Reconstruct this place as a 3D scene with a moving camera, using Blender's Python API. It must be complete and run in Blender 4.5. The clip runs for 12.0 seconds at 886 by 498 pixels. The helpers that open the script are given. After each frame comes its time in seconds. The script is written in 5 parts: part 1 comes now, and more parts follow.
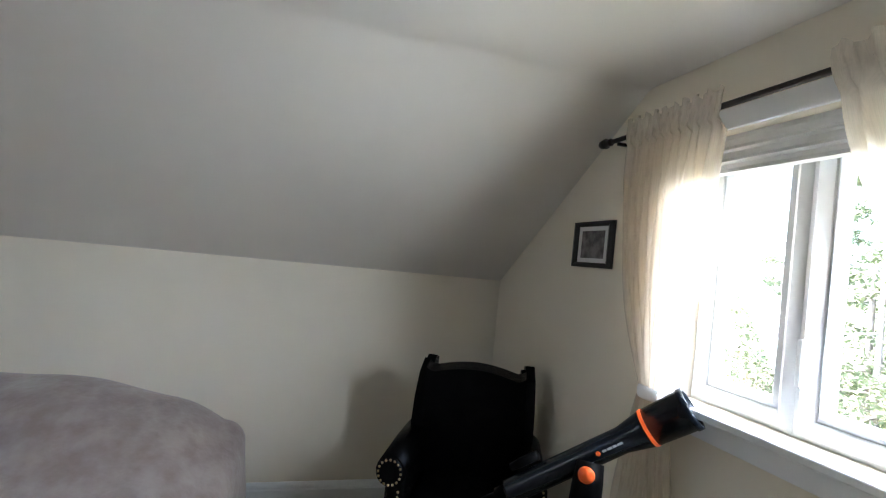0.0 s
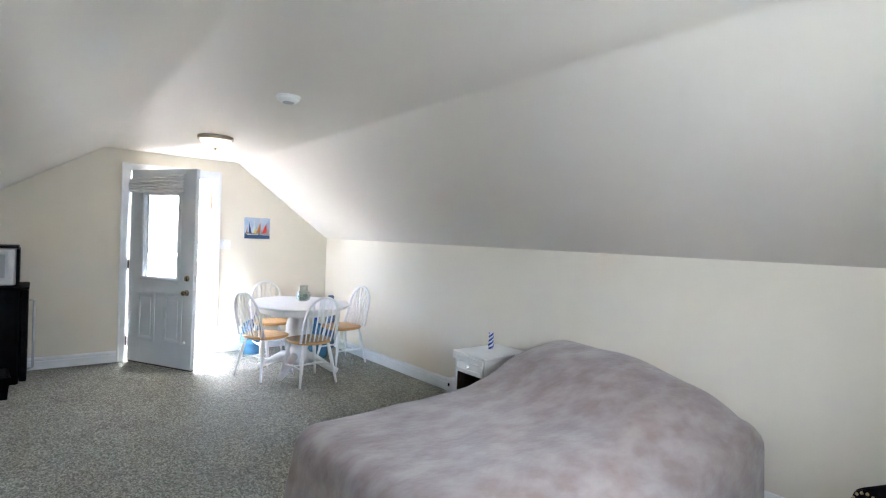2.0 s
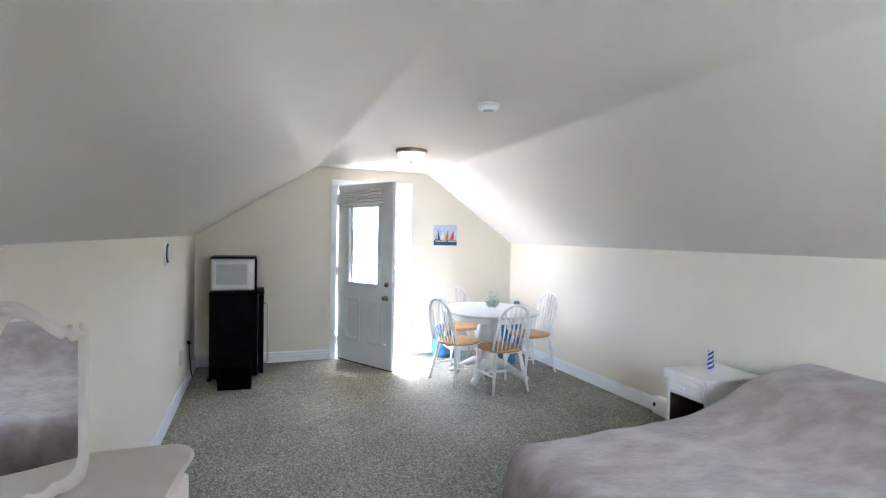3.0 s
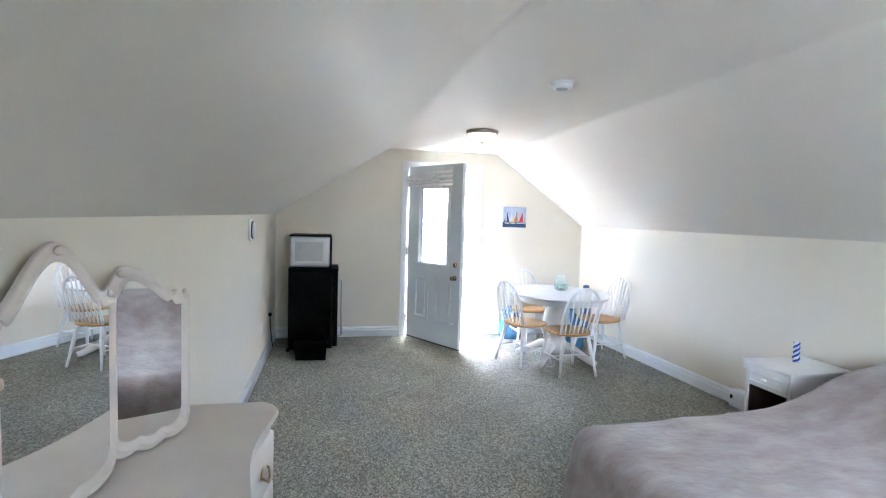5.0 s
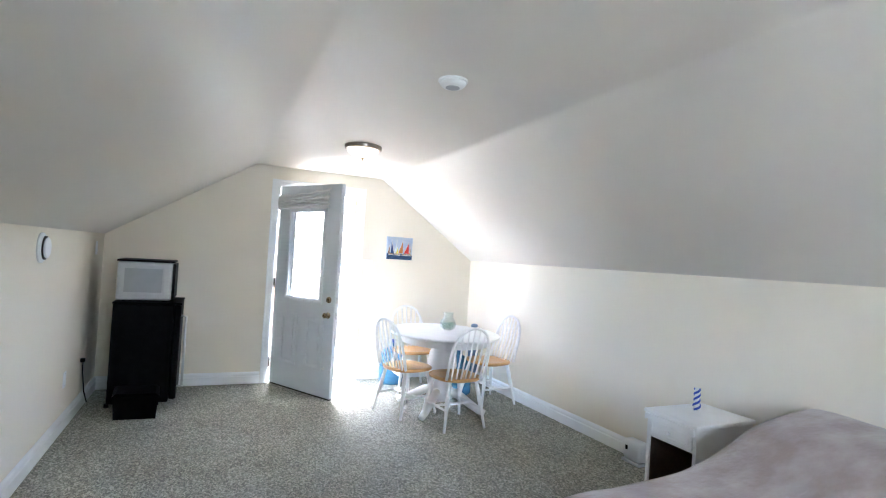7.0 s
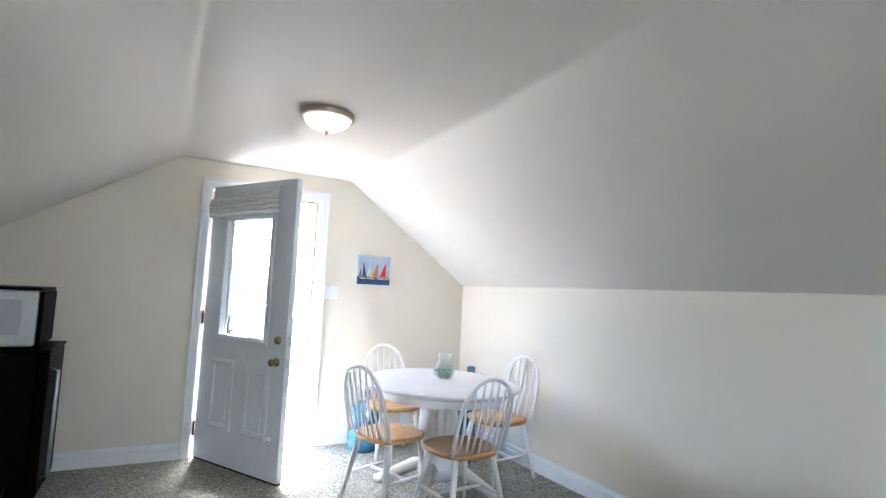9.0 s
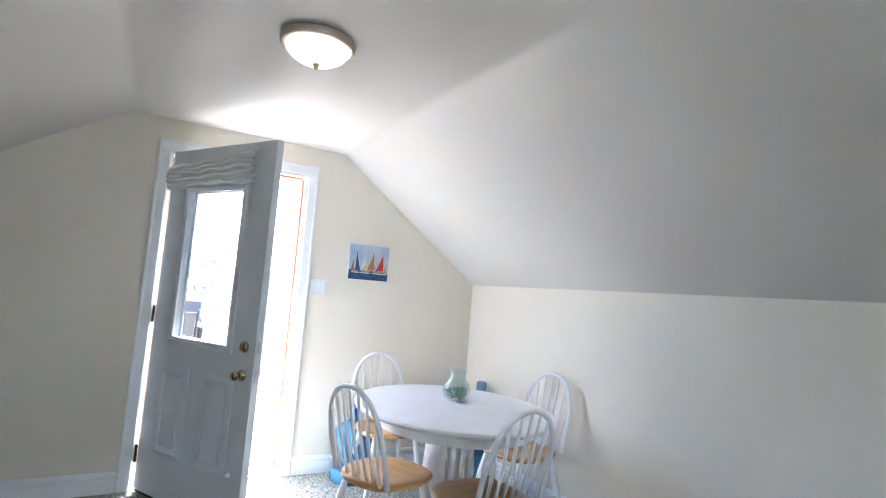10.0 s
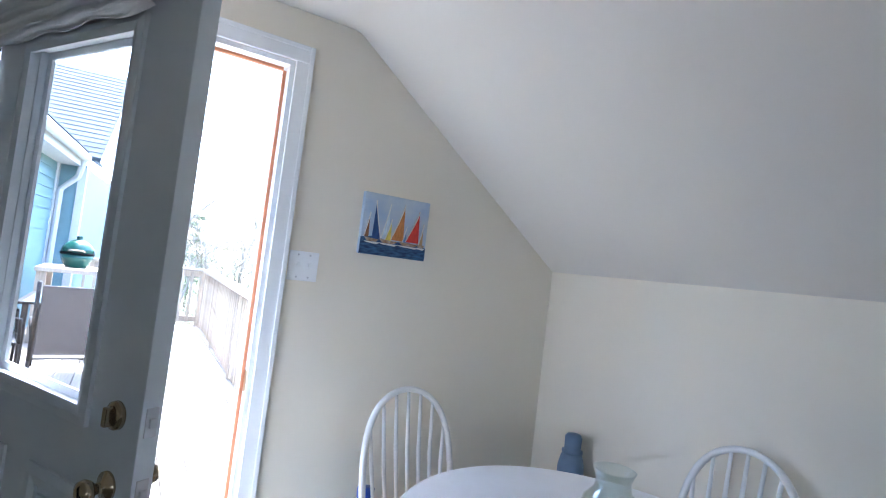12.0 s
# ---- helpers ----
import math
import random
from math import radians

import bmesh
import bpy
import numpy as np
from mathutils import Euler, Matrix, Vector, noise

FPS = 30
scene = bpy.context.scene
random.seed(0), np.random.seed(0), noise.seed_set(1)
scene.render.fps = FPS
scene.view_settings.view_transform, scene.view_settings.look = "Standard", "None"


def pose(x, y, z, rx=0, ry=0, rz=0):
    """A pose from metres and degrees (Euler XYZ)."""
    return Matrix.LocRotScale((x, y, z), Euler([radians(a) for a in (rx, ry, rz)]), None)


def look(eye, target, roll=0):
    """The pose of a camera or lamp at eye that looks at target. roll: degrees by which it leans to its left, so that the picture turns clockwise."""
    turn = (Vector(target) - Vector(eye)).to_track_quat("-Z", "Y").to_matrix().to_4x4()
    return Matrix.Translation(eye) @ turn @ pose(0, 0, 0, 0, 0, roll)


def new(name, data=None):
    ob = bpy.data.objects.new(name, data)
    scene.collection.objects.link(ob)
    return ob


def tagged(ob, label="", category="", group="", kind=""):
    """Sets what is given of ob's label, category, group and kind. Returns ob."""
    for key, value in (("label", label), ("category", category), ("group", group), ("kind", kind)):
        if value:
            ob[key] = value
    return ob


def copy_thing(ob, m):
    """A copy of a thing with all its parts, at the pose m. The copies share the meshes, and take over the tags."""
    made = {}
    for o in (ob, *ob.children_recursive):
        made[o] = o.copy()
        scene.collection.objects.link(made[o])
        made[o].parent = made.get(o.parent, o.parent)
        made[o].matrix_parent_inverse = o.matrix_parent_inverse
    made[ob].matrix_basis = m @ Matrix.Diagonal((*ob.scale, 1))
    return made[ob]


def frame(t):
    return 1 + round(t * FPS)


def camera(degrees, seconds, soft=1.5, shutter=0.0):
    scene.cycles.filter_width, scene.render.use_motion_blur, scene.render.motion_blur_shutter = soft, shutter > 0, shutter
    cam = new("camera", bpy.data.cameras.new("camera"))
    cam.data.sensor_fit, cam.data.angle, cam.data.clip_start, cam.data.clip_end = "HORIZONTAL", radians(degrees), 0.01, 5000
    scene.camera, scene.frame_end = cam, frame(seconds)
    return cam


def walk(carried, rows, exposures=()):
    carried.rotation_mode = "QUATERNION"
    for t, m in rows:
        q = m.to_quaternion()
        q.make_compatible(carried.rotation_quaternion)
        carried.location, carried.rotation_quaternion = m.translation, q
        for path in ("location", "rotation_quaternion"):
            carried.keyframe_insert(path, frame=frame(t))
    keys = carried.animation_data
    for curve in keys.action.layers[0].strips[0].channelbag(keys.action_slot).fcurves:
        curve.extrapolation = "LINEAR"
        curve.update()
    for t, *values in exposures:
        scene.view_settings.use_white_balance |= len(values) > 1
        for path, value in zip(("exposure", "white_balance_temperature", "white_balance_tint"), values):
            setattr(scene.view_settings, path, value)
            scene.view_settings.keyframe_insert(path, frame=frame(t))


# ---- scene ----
cam = camera(81.0, 12.0, soft=1.15)
PATH = [
    (0, (-0.958, 2.421, 1.487), (0.968, 1.884, 1.524), 5.78),
    (0.5, (-1.017, 2.311, 1.496), (0.975, 2.133, 1.456), 6.35),
    (0.7, (-1.097, 2.198, 1.487), (0.895, 2.363, 1.431), 6.47),
    (1, (-1.143, 1.985, 1.458), (0.744, 2.643, 1.382), 6.12),
    (1.5, (-0.971, 1.498, 1.418), (0.551, 2.795, 1.384), 3.33),
    (2, (-1.058, 1.504, 1.432), (0.179, 3.075, 1.396), 2.37),
    (2.5, (-1.142, 1.702, 1.468), (-0.170, 3.449, 1.421), 1.17),
    (3, (-1.156, 1.740, 1.473), (-0.482, 3.623, 1.421), 0.99),
    (3.5, (-1.191, 1.688, 1.468), (-0.825, 3.653, 1.405), 1.01),
    (5.5, (-1.150, 1.731, 1.452), (-0.647, 3.661, 1.315), 2.56),
    (6, (-1.095, 1.841, 1.440), (-0.400, 3.712, 1.324), 3.18),
    (6.5, (-0.988, 2.061, 1.415), (-0.236, 3.914, 1.393), 3.77),
    (7, (-0.900, 2.274, 1.388), (-0.082, 4.099, 1.426), 3.54),
    (9, (-0.555, 3.550, 1.300), (0.382, 5.309, 1.471), 2.75),
    (9.5, (-0.479, 3.945, 1.283), (0.483, 5.691, 1.443), 3.58),
    (10, (-0.326, 4.296, 1.282), (0.648, 6.034, 1.459), 4.50),
    (10.5, (-0.208, 4.703, 1.277), (0.825, 6.402, 1.493), 5.87),
    (11, (-0.061, 5.120, 1.277), (1.044, 6.779, 1.441), 6.91),
    (11.5, (0.069, 5.496, 1.281), (1.125, 7.192, 1.373), 7.23),
    (12, (0.126, 5.898, 1.310), (1.155, 7.611, 1.401), 6.98),
]
walk(cam, [(t, look(eye, target, roll)) for t, eye, target, roll in PATH],
     exposures=[(0.0, 4.42, 5800, 10), (0.5, 4.36, 5820, 10), (1.0, 4.9, 5850, 10), (1.5, 5.08, 5720, 10), (2.5, 5.22, 5690, 10), (3.5, 5.25, 5600, 10), (5.5, 5.42, 5480, 10),
                (7.0, 5.36, 5590, 10), (9.0, 5.08, 5560, 10), (10.5, 4.62, 5400, 10), (11.5, 4.12, 5200, 10), (12.0, 3.88, 5220, 10)])

# ---- light ----
world = bpy.data.worlds.new("sky")
scene.world = world
world.use_nodes = True
wn = world.node_tree.nodes
sky = wn.new("ShaderNodeTexSky")
sky.sky_type, sky.sun_disc = "NISHITA", False
sky.sun_elevation, sky.sun_rotation = radians(66), radians(14)
sky.dust_density, sky.ozone_density, sky.air_density = 4.0, 1.0, 1.0
wn["Background"].inputs[1].default_value = 0.15
world.node_tree.links.new(sky.outputs[0], wn["Background"].inputs[0])
sun = new("sun", bpy.data.lights.new("sun", "SUN"))
sun.data.energy, sun.data.angle, sun.data.color = 1.6, radians(12), (1.0, 0.96, 0.90)
sun.matrix_world = look((2.0, 28.0, 18.8), (0.0, 20.0, 0.0))

# skylight through the two sashes of the window
for sash_x, sash_w, sash_power in ((0.35, 0.27, 0.55), (-0.205, 0.23, 0.75)):
    daylight = new("window_daylight", bpy.data.lights.new("window_daylight", "AREA"))
    daylight.data.shape, daylight.data.size, daylight.data.size_y = "RECTANGLE", sash_w, 0.70
    daylight.data.spread = radians(150)
    daylight.data.energy, daylight.data.color = sash_power, (0.93, 0.97, 1.0)
    daylight.matrix_world = look((sash_x, 1.01, 1.48), (sash_x + 0.7, 2.84, 0.45))


# ---- materials ----
def material(name, colour, rough=0.6, metal=0.0, second=None, scale=6.0, mix=0.5, bump=0.0, bump_scale=60.0, detail=4.0,
             sheen=0.0, coat=0.0, transmission=0.0, emit=None, strength=0.0, stretch=(1, 1, 1), contrast=(0.35, 0.65), spec=0.5,
             per_piece=0.0, ior=1.45):
    """A principled material with colour variation at two scales and fine relief."""
    m = bpy.data.materials.new(name)
    m.use_nodes = True
    nodes, links = m.node_tree.nodes, m.node_tree.links
    b = nodes["Principled BSDF"]
    b.inputs["Roughness"].default_value, b.inputs["Metallic"].default_value = rough, metal
    b.inputs["Specular IOR Level"].default_value = spec
    b.inputs["IOR"].default_value = ior
    b.inputs["Sheen Weight"].default_value, b.inputs["Coat Weight"].default_value = sheen, coat
    b.inputs["Transmission Weight"].default_value = transmission
    if emit:
        b.inputs["Emission Color"].default_value, b.inputs["Emission Strength"].default_value = (*emit, 1), strength
    b.inputs["Base Color"].default_value = (*colour, 1)
    coord = nodes.new("ShaderNodeTexCoord")
    mapping = nodes.new("ShaderNodeMapping")
    mapping.inputs["Scale"].default_value = stretch
    links.new(coord.outputs["Object"], mapping.inputs["Vector"])
    if second:
        big, ramp, blend = nodes.new("ShaderNodeTexNoise"), nodes.new("ShaderNodeValToRGB"), nodes.new("ShaderNodeMix")
        big.inputs["Scale"].default_value, big.inputs["Detail"].default_value = scale, detail
        links.new(mapping.outputs[0], big.inputs["Vector"])
        ramp.color_ramp.elements[0].position, ramp.color_ramp.elements[1].position = contrast
        links.new(big.outputs["Fac"], ramp.inputs[0])
        blend.data_type = "RGBA"
        blend.inputs["A"].default_value, blend.inputs["B"].default_value = (*colour, 1), (*second, 1)
        scaled = nodes.new("ShaderNodeMath")
        scaled.operation = "MULTIPLY"
        scaled.inputs[1].default_value = mix
        links.new(ramp.outputs[0], scaled.inputs[0])
        links.new(scaled.outputs[0], blend.inputs["Factor"])
        out = blend.outputs["Result"]
        if per_piece:
            info, hsv, rng = nodes.new("ShaderNodeObjectInfo"), nodes.new("ShaderNodeHueSaturation"), nodes.new("ShaderNodeMapRange")
            rng.inputs["To Min"].default_value, rng.inputs["To Max"].default_value = 1 - per_piece, 1 + per_piece
            links.new(info.outputs["Random"], rng.inputs["Value"])
            links.new(rng.outputs[0], hsv.inputs["Value"])
            links.new(out, hsv.inputs["Color"])
            out = hsv.outputs[0]
        links.new(out, b.inputs["Base Color"])
    if bump:
        fine, relief = nodes.new("ShaderNodeTexNoise"), nodes.new("ShaderNodeBump")
        fine.inputs["Scale"].default_value, fine.inputs["Detail"].default_value = bump_scale, 6
        links.new(mapping.outputs[0], fine.inputs["Vector"])
        relief.inputs["Strength"].default_value, relief.inputs["Distance"].default_value = bump, 0.01
        links.new(fine.outputs["Fac"], relief.inputs["Height"])
        links.new(relief.outputs[0], b.inputs["Normal"])
    return m


WALL = material("cream_wall_paint", (0.83, 0.766, 0.648), 0.75, second=(0.79, 0.726, 0.608), scale=1.3, mix=0.35, bump=0.05, bump_scale=220)
CEIL = material("ceiling_paint", (0.735, 0.693, 0.632), 0.42, second=(0.685, 0.645, 0.584), scale=1.1, mix=0.4, bump=0.06, bump_scale=160)
TRIM = material("white_trim_paint", (0.87, 0.875, 0.88), 0.35, second=(0.80, 0.80, 0.79), scale=8, mix=0.3, bump=0.03, bump_scale=90)
FURN = material("white_furniture_paint", (0.86, 0.855, 0.845), 0.36, second=(0.74, 0.71, 0.67), scale=9, mix=0.3, bump=0.04, bump_scale=70)
IVORY = material("ivory_furniture_paint", (0.74, 0.67, 0.60), 0.35, second=(0.62, 0.53, 0.45), scale=6, mix=0.4, bump=0.04, bump_scale=80)


def carpet_material():
    """Short pile in tufts of three yarn colours, with soft wear and crushed patches."""
    m = material("speckled_carpet", (0.5, 0.5, 0.5), 0.95, bump=0.7, bump_scale=260, sheen=0.05)
    nodes, links = m.node_tree.nodes, m.node_tree.links
    coord, mapping, warp = nodes.new("ShaderNodeTexCoord"), nodes.new("ShaderNodeMapping"), nodes.new("ShaderNodeTexNoise")
    mapping.inputs["Scale"].default_value = (1.0, 0.6, 1.0)
    links.new(coord.outputs["Object"], mapping.inputs["Vector"])
    tuft, sep, ramp = nodes.new("ShaderNodeTexVoronoi"), nodes.new("ShaderNodeSeparateColor"), nodes.new("ShaderNodeValToRGB")
    tuft.inputs["Scale"].default_value = 135
    links.new(mapping.outputs[0], tuft.inputs["Vector"])
    links.new(tuft.outputs["Color"], sep.inputs[0])
    links.new(sep.outputs[0], ramp.inputs[0])
    ramp.color_ramp.interpolation = "CONSTANT"
    ramp.color_ramp.elements[0].color = (0.180, 0.175, 0.142, 1)
    ramp.color_ramp.elements[1].position, ramp.color_ramp.elements[1].color = 0.84, (0.52, 0.50, 0.41, 1)
    e = ramp.color_ramp.elements.new(0.28)
    e.color = (0.28, 0.272, 0.22, 1)
    e = ramp.color_ramp.elements.new(0.55)
    e.color = (0.375, 0.36, 0.29, 1)
    warp.inputs["Scale"].default_value, warp.inputs["Detail"].default_value = 2.2, 5
    links.new(coord.outputs["Object"], warp.inputs["Vector"])
    rng, hsv = nodes.new("ShaderNodeMapRange"), nodes.new("ShaderNodeHueSaturation")
    rng.inputs["From Min"].default_value, rng.inputs["From Max"].default_value = 0.3, 0.7
    rng.inputs["To Min"].default_value, rng.inputs["To Max"].default_value = 0.86, 1.10
    links.new(warp.outputs["Fac"], rng.inputs["Value"])
    links.new(rng.outputs[0], hsv.inputs["Value"])
    links.new(ramp.outputs[0], hsv.inputs["Color"])
    links.new(hsv.outputs[0], nodes["Principled BSDF"].inputs["Base Color"])
    return m


CARPET = carpet_material()
DOORP = material("grey_white_door_paint", (0.72, 0.75, 0.78), 0.42, second=(0.66, 0.69, 0.72), scale=4, mix=0.4, bump=0.04, bump_scale=120)
OAK = material("honey_oak", (0.66, 0.36, 0.13), 0.35, second=(0.48, 0.25, 0.09), scale=5, mix=0.6, bump=0.1, bump_scale=40, stretch=(1, 9, 9), coat=0.2)
VELVET = material("mauve_plush", (0.255, 0.198, 0.180), 0.9, second=(0.43, 0.375, 0.355), scale=6.5, mix=0.55, bump=0.5, bump_scale=22, sheen=0.35, detail=12, contrast=(0.38, 0.66), stretch=(1.0, 1.5, 1.4))
SHEET = material("floral_sheet_cotton", (0.75, 0.74, 0.74), 0.9, second=(0.45, 0.50, 0.60), scale=26, mix=0.5, bump=0.2, bump_scale=30)
BLACKP = material("black_appliance_plastic", (0.002, 0.002, 0.0022), 0.45, second=(0.006, 0.006, 0.006), scale=20, mix=0.5, bump=0.04, bump_scale=180, spec=0.05)
LEATHER = material("black_leather", (0.0025, 0.0025, 0.0028), 0.26, second=(0.004, 0.004, 0.004), scale=18, mix=0.6, bump=0.3, bump_scale=150, spec=0.07)
BRASS = material("aged_brass", (0.55, 0.42, 0.22), 0.3, 1.0, second=(0.35, 0.25, 0.12), scale=30, mix=0.4)
STEEL = material("brushed_steel", (0.62, 0.62, 0.63), 0.3, 1.0, second=(0.5, 0.5, 0.5), scale=40, mix=0.4)
NICKEL = material("brushed_nickel_rim", (0.50, 0.43, 0.36), 0.35, 0.9, second=(0.40, 0.34, 0.28), scale=30, mix=0.4)
DARKM = material("dark_bronze_metal", (0.03, 0.025, 0.022), 0.45, 0.7, second=(0.06, 0.05, 0.04), scale=30, mix=0.4)
SILVER = material("silver_plastic", (0.60, 0.61, 0.62), 0.4, 0.2, second=(0.52, 0.53, 0.54), scale=12, mix=0.4)
PANELG = material("grey_panel_plastic", (0.44, 0.46, 0.48), 0.45, second=(0.38, 0.40, 0.42), scale=10, mix=0.4)
MIRROR = material("mirror_glass", (0.92, 0.93, 0.93), 0.01, 1.0)
GLASS = material("clear_glass", (1.0, 1.0, 1.0), 0.0, transmission=1.0, ior=1.05)
BLUEGLASS = material("blue_jug_plastic", (0.22, 0.52, 0.80), 0.12, transmission=0.6, ior=1.2, second=(0.14, 0.40, 0.70), scale=4, mix=0.5)
BLUE = material("blue_plastic", (0.02, 0.07, 0.42), 0.35, second=(0.015, 0.05, 0.32), scale=12, mix=0.5)
SLATE = material("slate_blue_plastic", (0.15, 0.22, 0.34), 0.5, second=(0.11, 0.17, 0.27), scale=20, mix=0.5)
GREENST = material("green_glass_pebbles", (0.22, 0.36, 0.25), 0.2, second=(0.62, 0.68, 0.62), scale=60, mix=0.8)
LINEN = material("off_white_linen", (0.82, 0.82, 0.82), 0.9, second=(0.74, 0.74, 0.75), scale=30, mix=0.5, bump=0.3, bump_scale=160)
LAMPGL = material("lit_frosted_glass", (0.9, 0.82, 0.68), 0.4, emit=(1.0, 0.74, 0.44), strength=0.085)
BLACKF = material("black_frame_paint", (0.012, 0.011, 0.011), 0.4, second=(0.02, 0.02, 0.02), scale=20, mix=0.5)
MAT = material("white_mat_board", (0.75, 0.75, 0.75), 0.8, second=(0.7, 0.7, 0.7), scale=40, mix=0.4)
PHOTO = material("dark_photo_print", (0.05, 0.045, 0.05), 0.3, second=(0.24, 0.21, 0.22), scale=24, mix=0.8)
TUBE = material("dark_navy_gloss", (0.006, 0.009, 0.014), 0.25, second=(0.010, 0.013, 0.018), scale=10, mix=0.5, coat=0.1, spec=0.3)
ORANGE = material("orange_plastic", (0.85, 0.13, 0.02), 0.4, second=(0.7, 0.1, 0.02), scale=20, mix=0.4)
WEATHER = material("exterior_jamb_orange", (0.62, 0.25, 0.12), 0.7, second=(0.5, 0.2, 0.1), scale=10, mix=0.5)
DECKW = material("weathered_deck_wood", (0.35, 0.31, 0.26), 0.8, second=(0.24, 0.205, 0.17), scale=5, mix=0.6, bump=0.3, bump_scale=40, stretch=(14, 1, 14), per_piece=0.18)
RAILW = material("bleached_rail_wood", (0.44, 0.37, 0.29), 0.8, second=(0.30, 0.245, 0.18), scale=6, mix=0.6, bump=0.3, bump_scale=40, stretch=(12, 12, 1), per_piece=0.2)
SIDING = material("blue_siding", (0.115, 0.195, 0.22), 0.6, second=(0.10, 0.175, 0.20), scale=3, mix=0.5, bump=0.1, bump_scale=60, per_piece=0.05)
SHINGLE = material("grey_shingle", (0.045, 0.058, 0.066), 0.9, second=(0.025, 0.032, 0.038), scale=18, mix=0.7, bump=0.5, bump_scale=120, per_piece=0.2)
EGG = material("green_ceramic_grill", (0.012, 0.06, 0.045), 0.25, second=(0.02, 0.08, 0.06), scale=60, mix=0.6, bump=0.2, bump_scale=120)
SLING = material("taupe_sling_fabric", (0.060, 0.055, 0.053), 0.85, second=(0.042, 0.038, 0.036), scale=60, mix=0.6, bump=0.2, bump_scale=200)
# dark brown that puts the shade of the nightstand's open compartment into colour
SHADEWOOD = material("shade_brown_wood", (0.045, 0.028, 0.018), 0.6, second=(0.08, 0.05, 0.03), scale=8, mix=0.6, stretch=(1, 6, 6), bump=0.1, bump_scale=50)
GRASS = material("dry_grass_ground", (0.14, 0.13, 0.06), 0.95, second=(0.09, 0.10, 0.035), scale=0.8, mix=0.8, bump=0.8, bump_scale=12, detail=8)
# white house trim greyed in its colour for the shade under the eaves
EAVE = material("shaded_eave_paint", (0.40, 0.42, 0.44), 0.6, second=(0.34, 0.36, 0.38), scale=5, mix=0.5, bump=0.05, bump_scale=60)
OLDBRASS = material("darkened_brass", (0.46, 0.37, 0.25), 0.16, 1.0, second=(0.30, 0.23, 0.15), scale=30, mix=0.5)
BARK = material("grey_bark", (0.30, 0.265, 0.235), 0.9, second=(0.20, 0.175, 0.155), scale=12, mix=0.7, bump=0.5, bump_scale=40)
LEAF = material("green_needles", (0.11, 0.145, 0.075), 0.7, second=(0.20, 0.215, 0.13), scale=2.5, mix=0.8)
LEAFDRY = material("dry_brush", (0.16, 0.13, 0.08), 0.8, second=(0.10, 0.10, 0.05), scale=2.5, mix=0.8)


def thin_glass(name, tint, gloss):
    """Thin clear glass: mostly seen through, with a little gloss."""
    m = bpy.data.materials.new(name)
    m.use_nodes = True
    nodes, links = m.node_tree.nodes, m.node_tree.links
    clear, shine, blend = nodes.new("ShaderNodeBsdfTransparent"), nodes.new("ShaderNodeBsdfGlossy"), nodes.new("ShaderNodeMixShader")
    clear.inputs[0].default_value = (*tint, 1)
    shine.inputs["Roughness"].default_value = 0.03
    edge, amount = nodes.new("ShaderNodeLayerWeight"), nodes.new("ShaderNodeMath")
    edge.inputs[0].default_value = 0.35
    amount.operation = "MULTIPLY_ADD"
    amount.inputs[1].default_value, amount.inputs[2].default_value = gloss, 0.04
    links.new(edge.outputs["Facing"], amount.inputs[0])
    links.new(amount.outputs[0], blend.inputs[0])
    links.new(clear.outputs[0], blend.inputs[1])
    links.new(shine.outputs[0], blend.inputs[2])
    links.new(blend.outputs[0], nodes["Material Output"].inputs[0])
    return m


JARGLASS = thin_glass("jar_glass", (0.95, 0.98, 0.97), 0.45)


# ---- building helpers ----
def part(name, bm, mat, parent=None, label="", smooth=False, m=None):
    me = bpy.data.meshes.new(name)
    bmesh.ops.recalc_face_normals(bm, faces=bm.faces)
    bm.to_mesh(me)
    bm.free()
    if smooth:
        for p in me.polygons:
            p.use_smooth = True
    me.materials.append(mat)
    ob = new(name, me)
    if parent is not None:
        ob.parent = parent
    if m is not None:
        ob.matrix_basis = m
    if label:
        ob["label"] = label
    return ob


def thing(name, m, label, category, group="", kind=""):
    return tagged(placed(new(name), m), label, category, group, kind)


def placed(ob, m):
    ob.matrix_basis = m
    return ob


def structure(name, bm, mat, label="", parent=None, smooth=False):
    ob = part(name, bm, mat, parent, "", smooth)
    return tagged(ob, label, "", "", "structure") if parent is None else ob


def box(bm, lo, hi, m=None, bevel=0.0):
    lo, hi = Vector(lo), Vector(hi)
    made = bmesh.ops.create_cube(bm, size=1.0, matrix=Matrix.Translation((lo + hi) / 2) @ Matrix.Diagonal((*(hi - lo), 1)))["verts"]
    if bevel:
        edges = list({e for v in made for e in v.link_edges})
        made = list({v for f in bmesh.ops.bevel(bm, geom=edges, offset=bevel, segments=2, profile=0.5, affect="EDGES")["faces"] for v in f.verts} | {v for v in made if v.is_valid})
    if m is not None:
        bmesh.ops.transform(bm, matrix=m, verts=[v for v in made if v.is_valid])
    return bm


def B(lo, hi, m=None, bevel=0.0):
    return box(bmesh.new(), lo, hi, m, bevel)


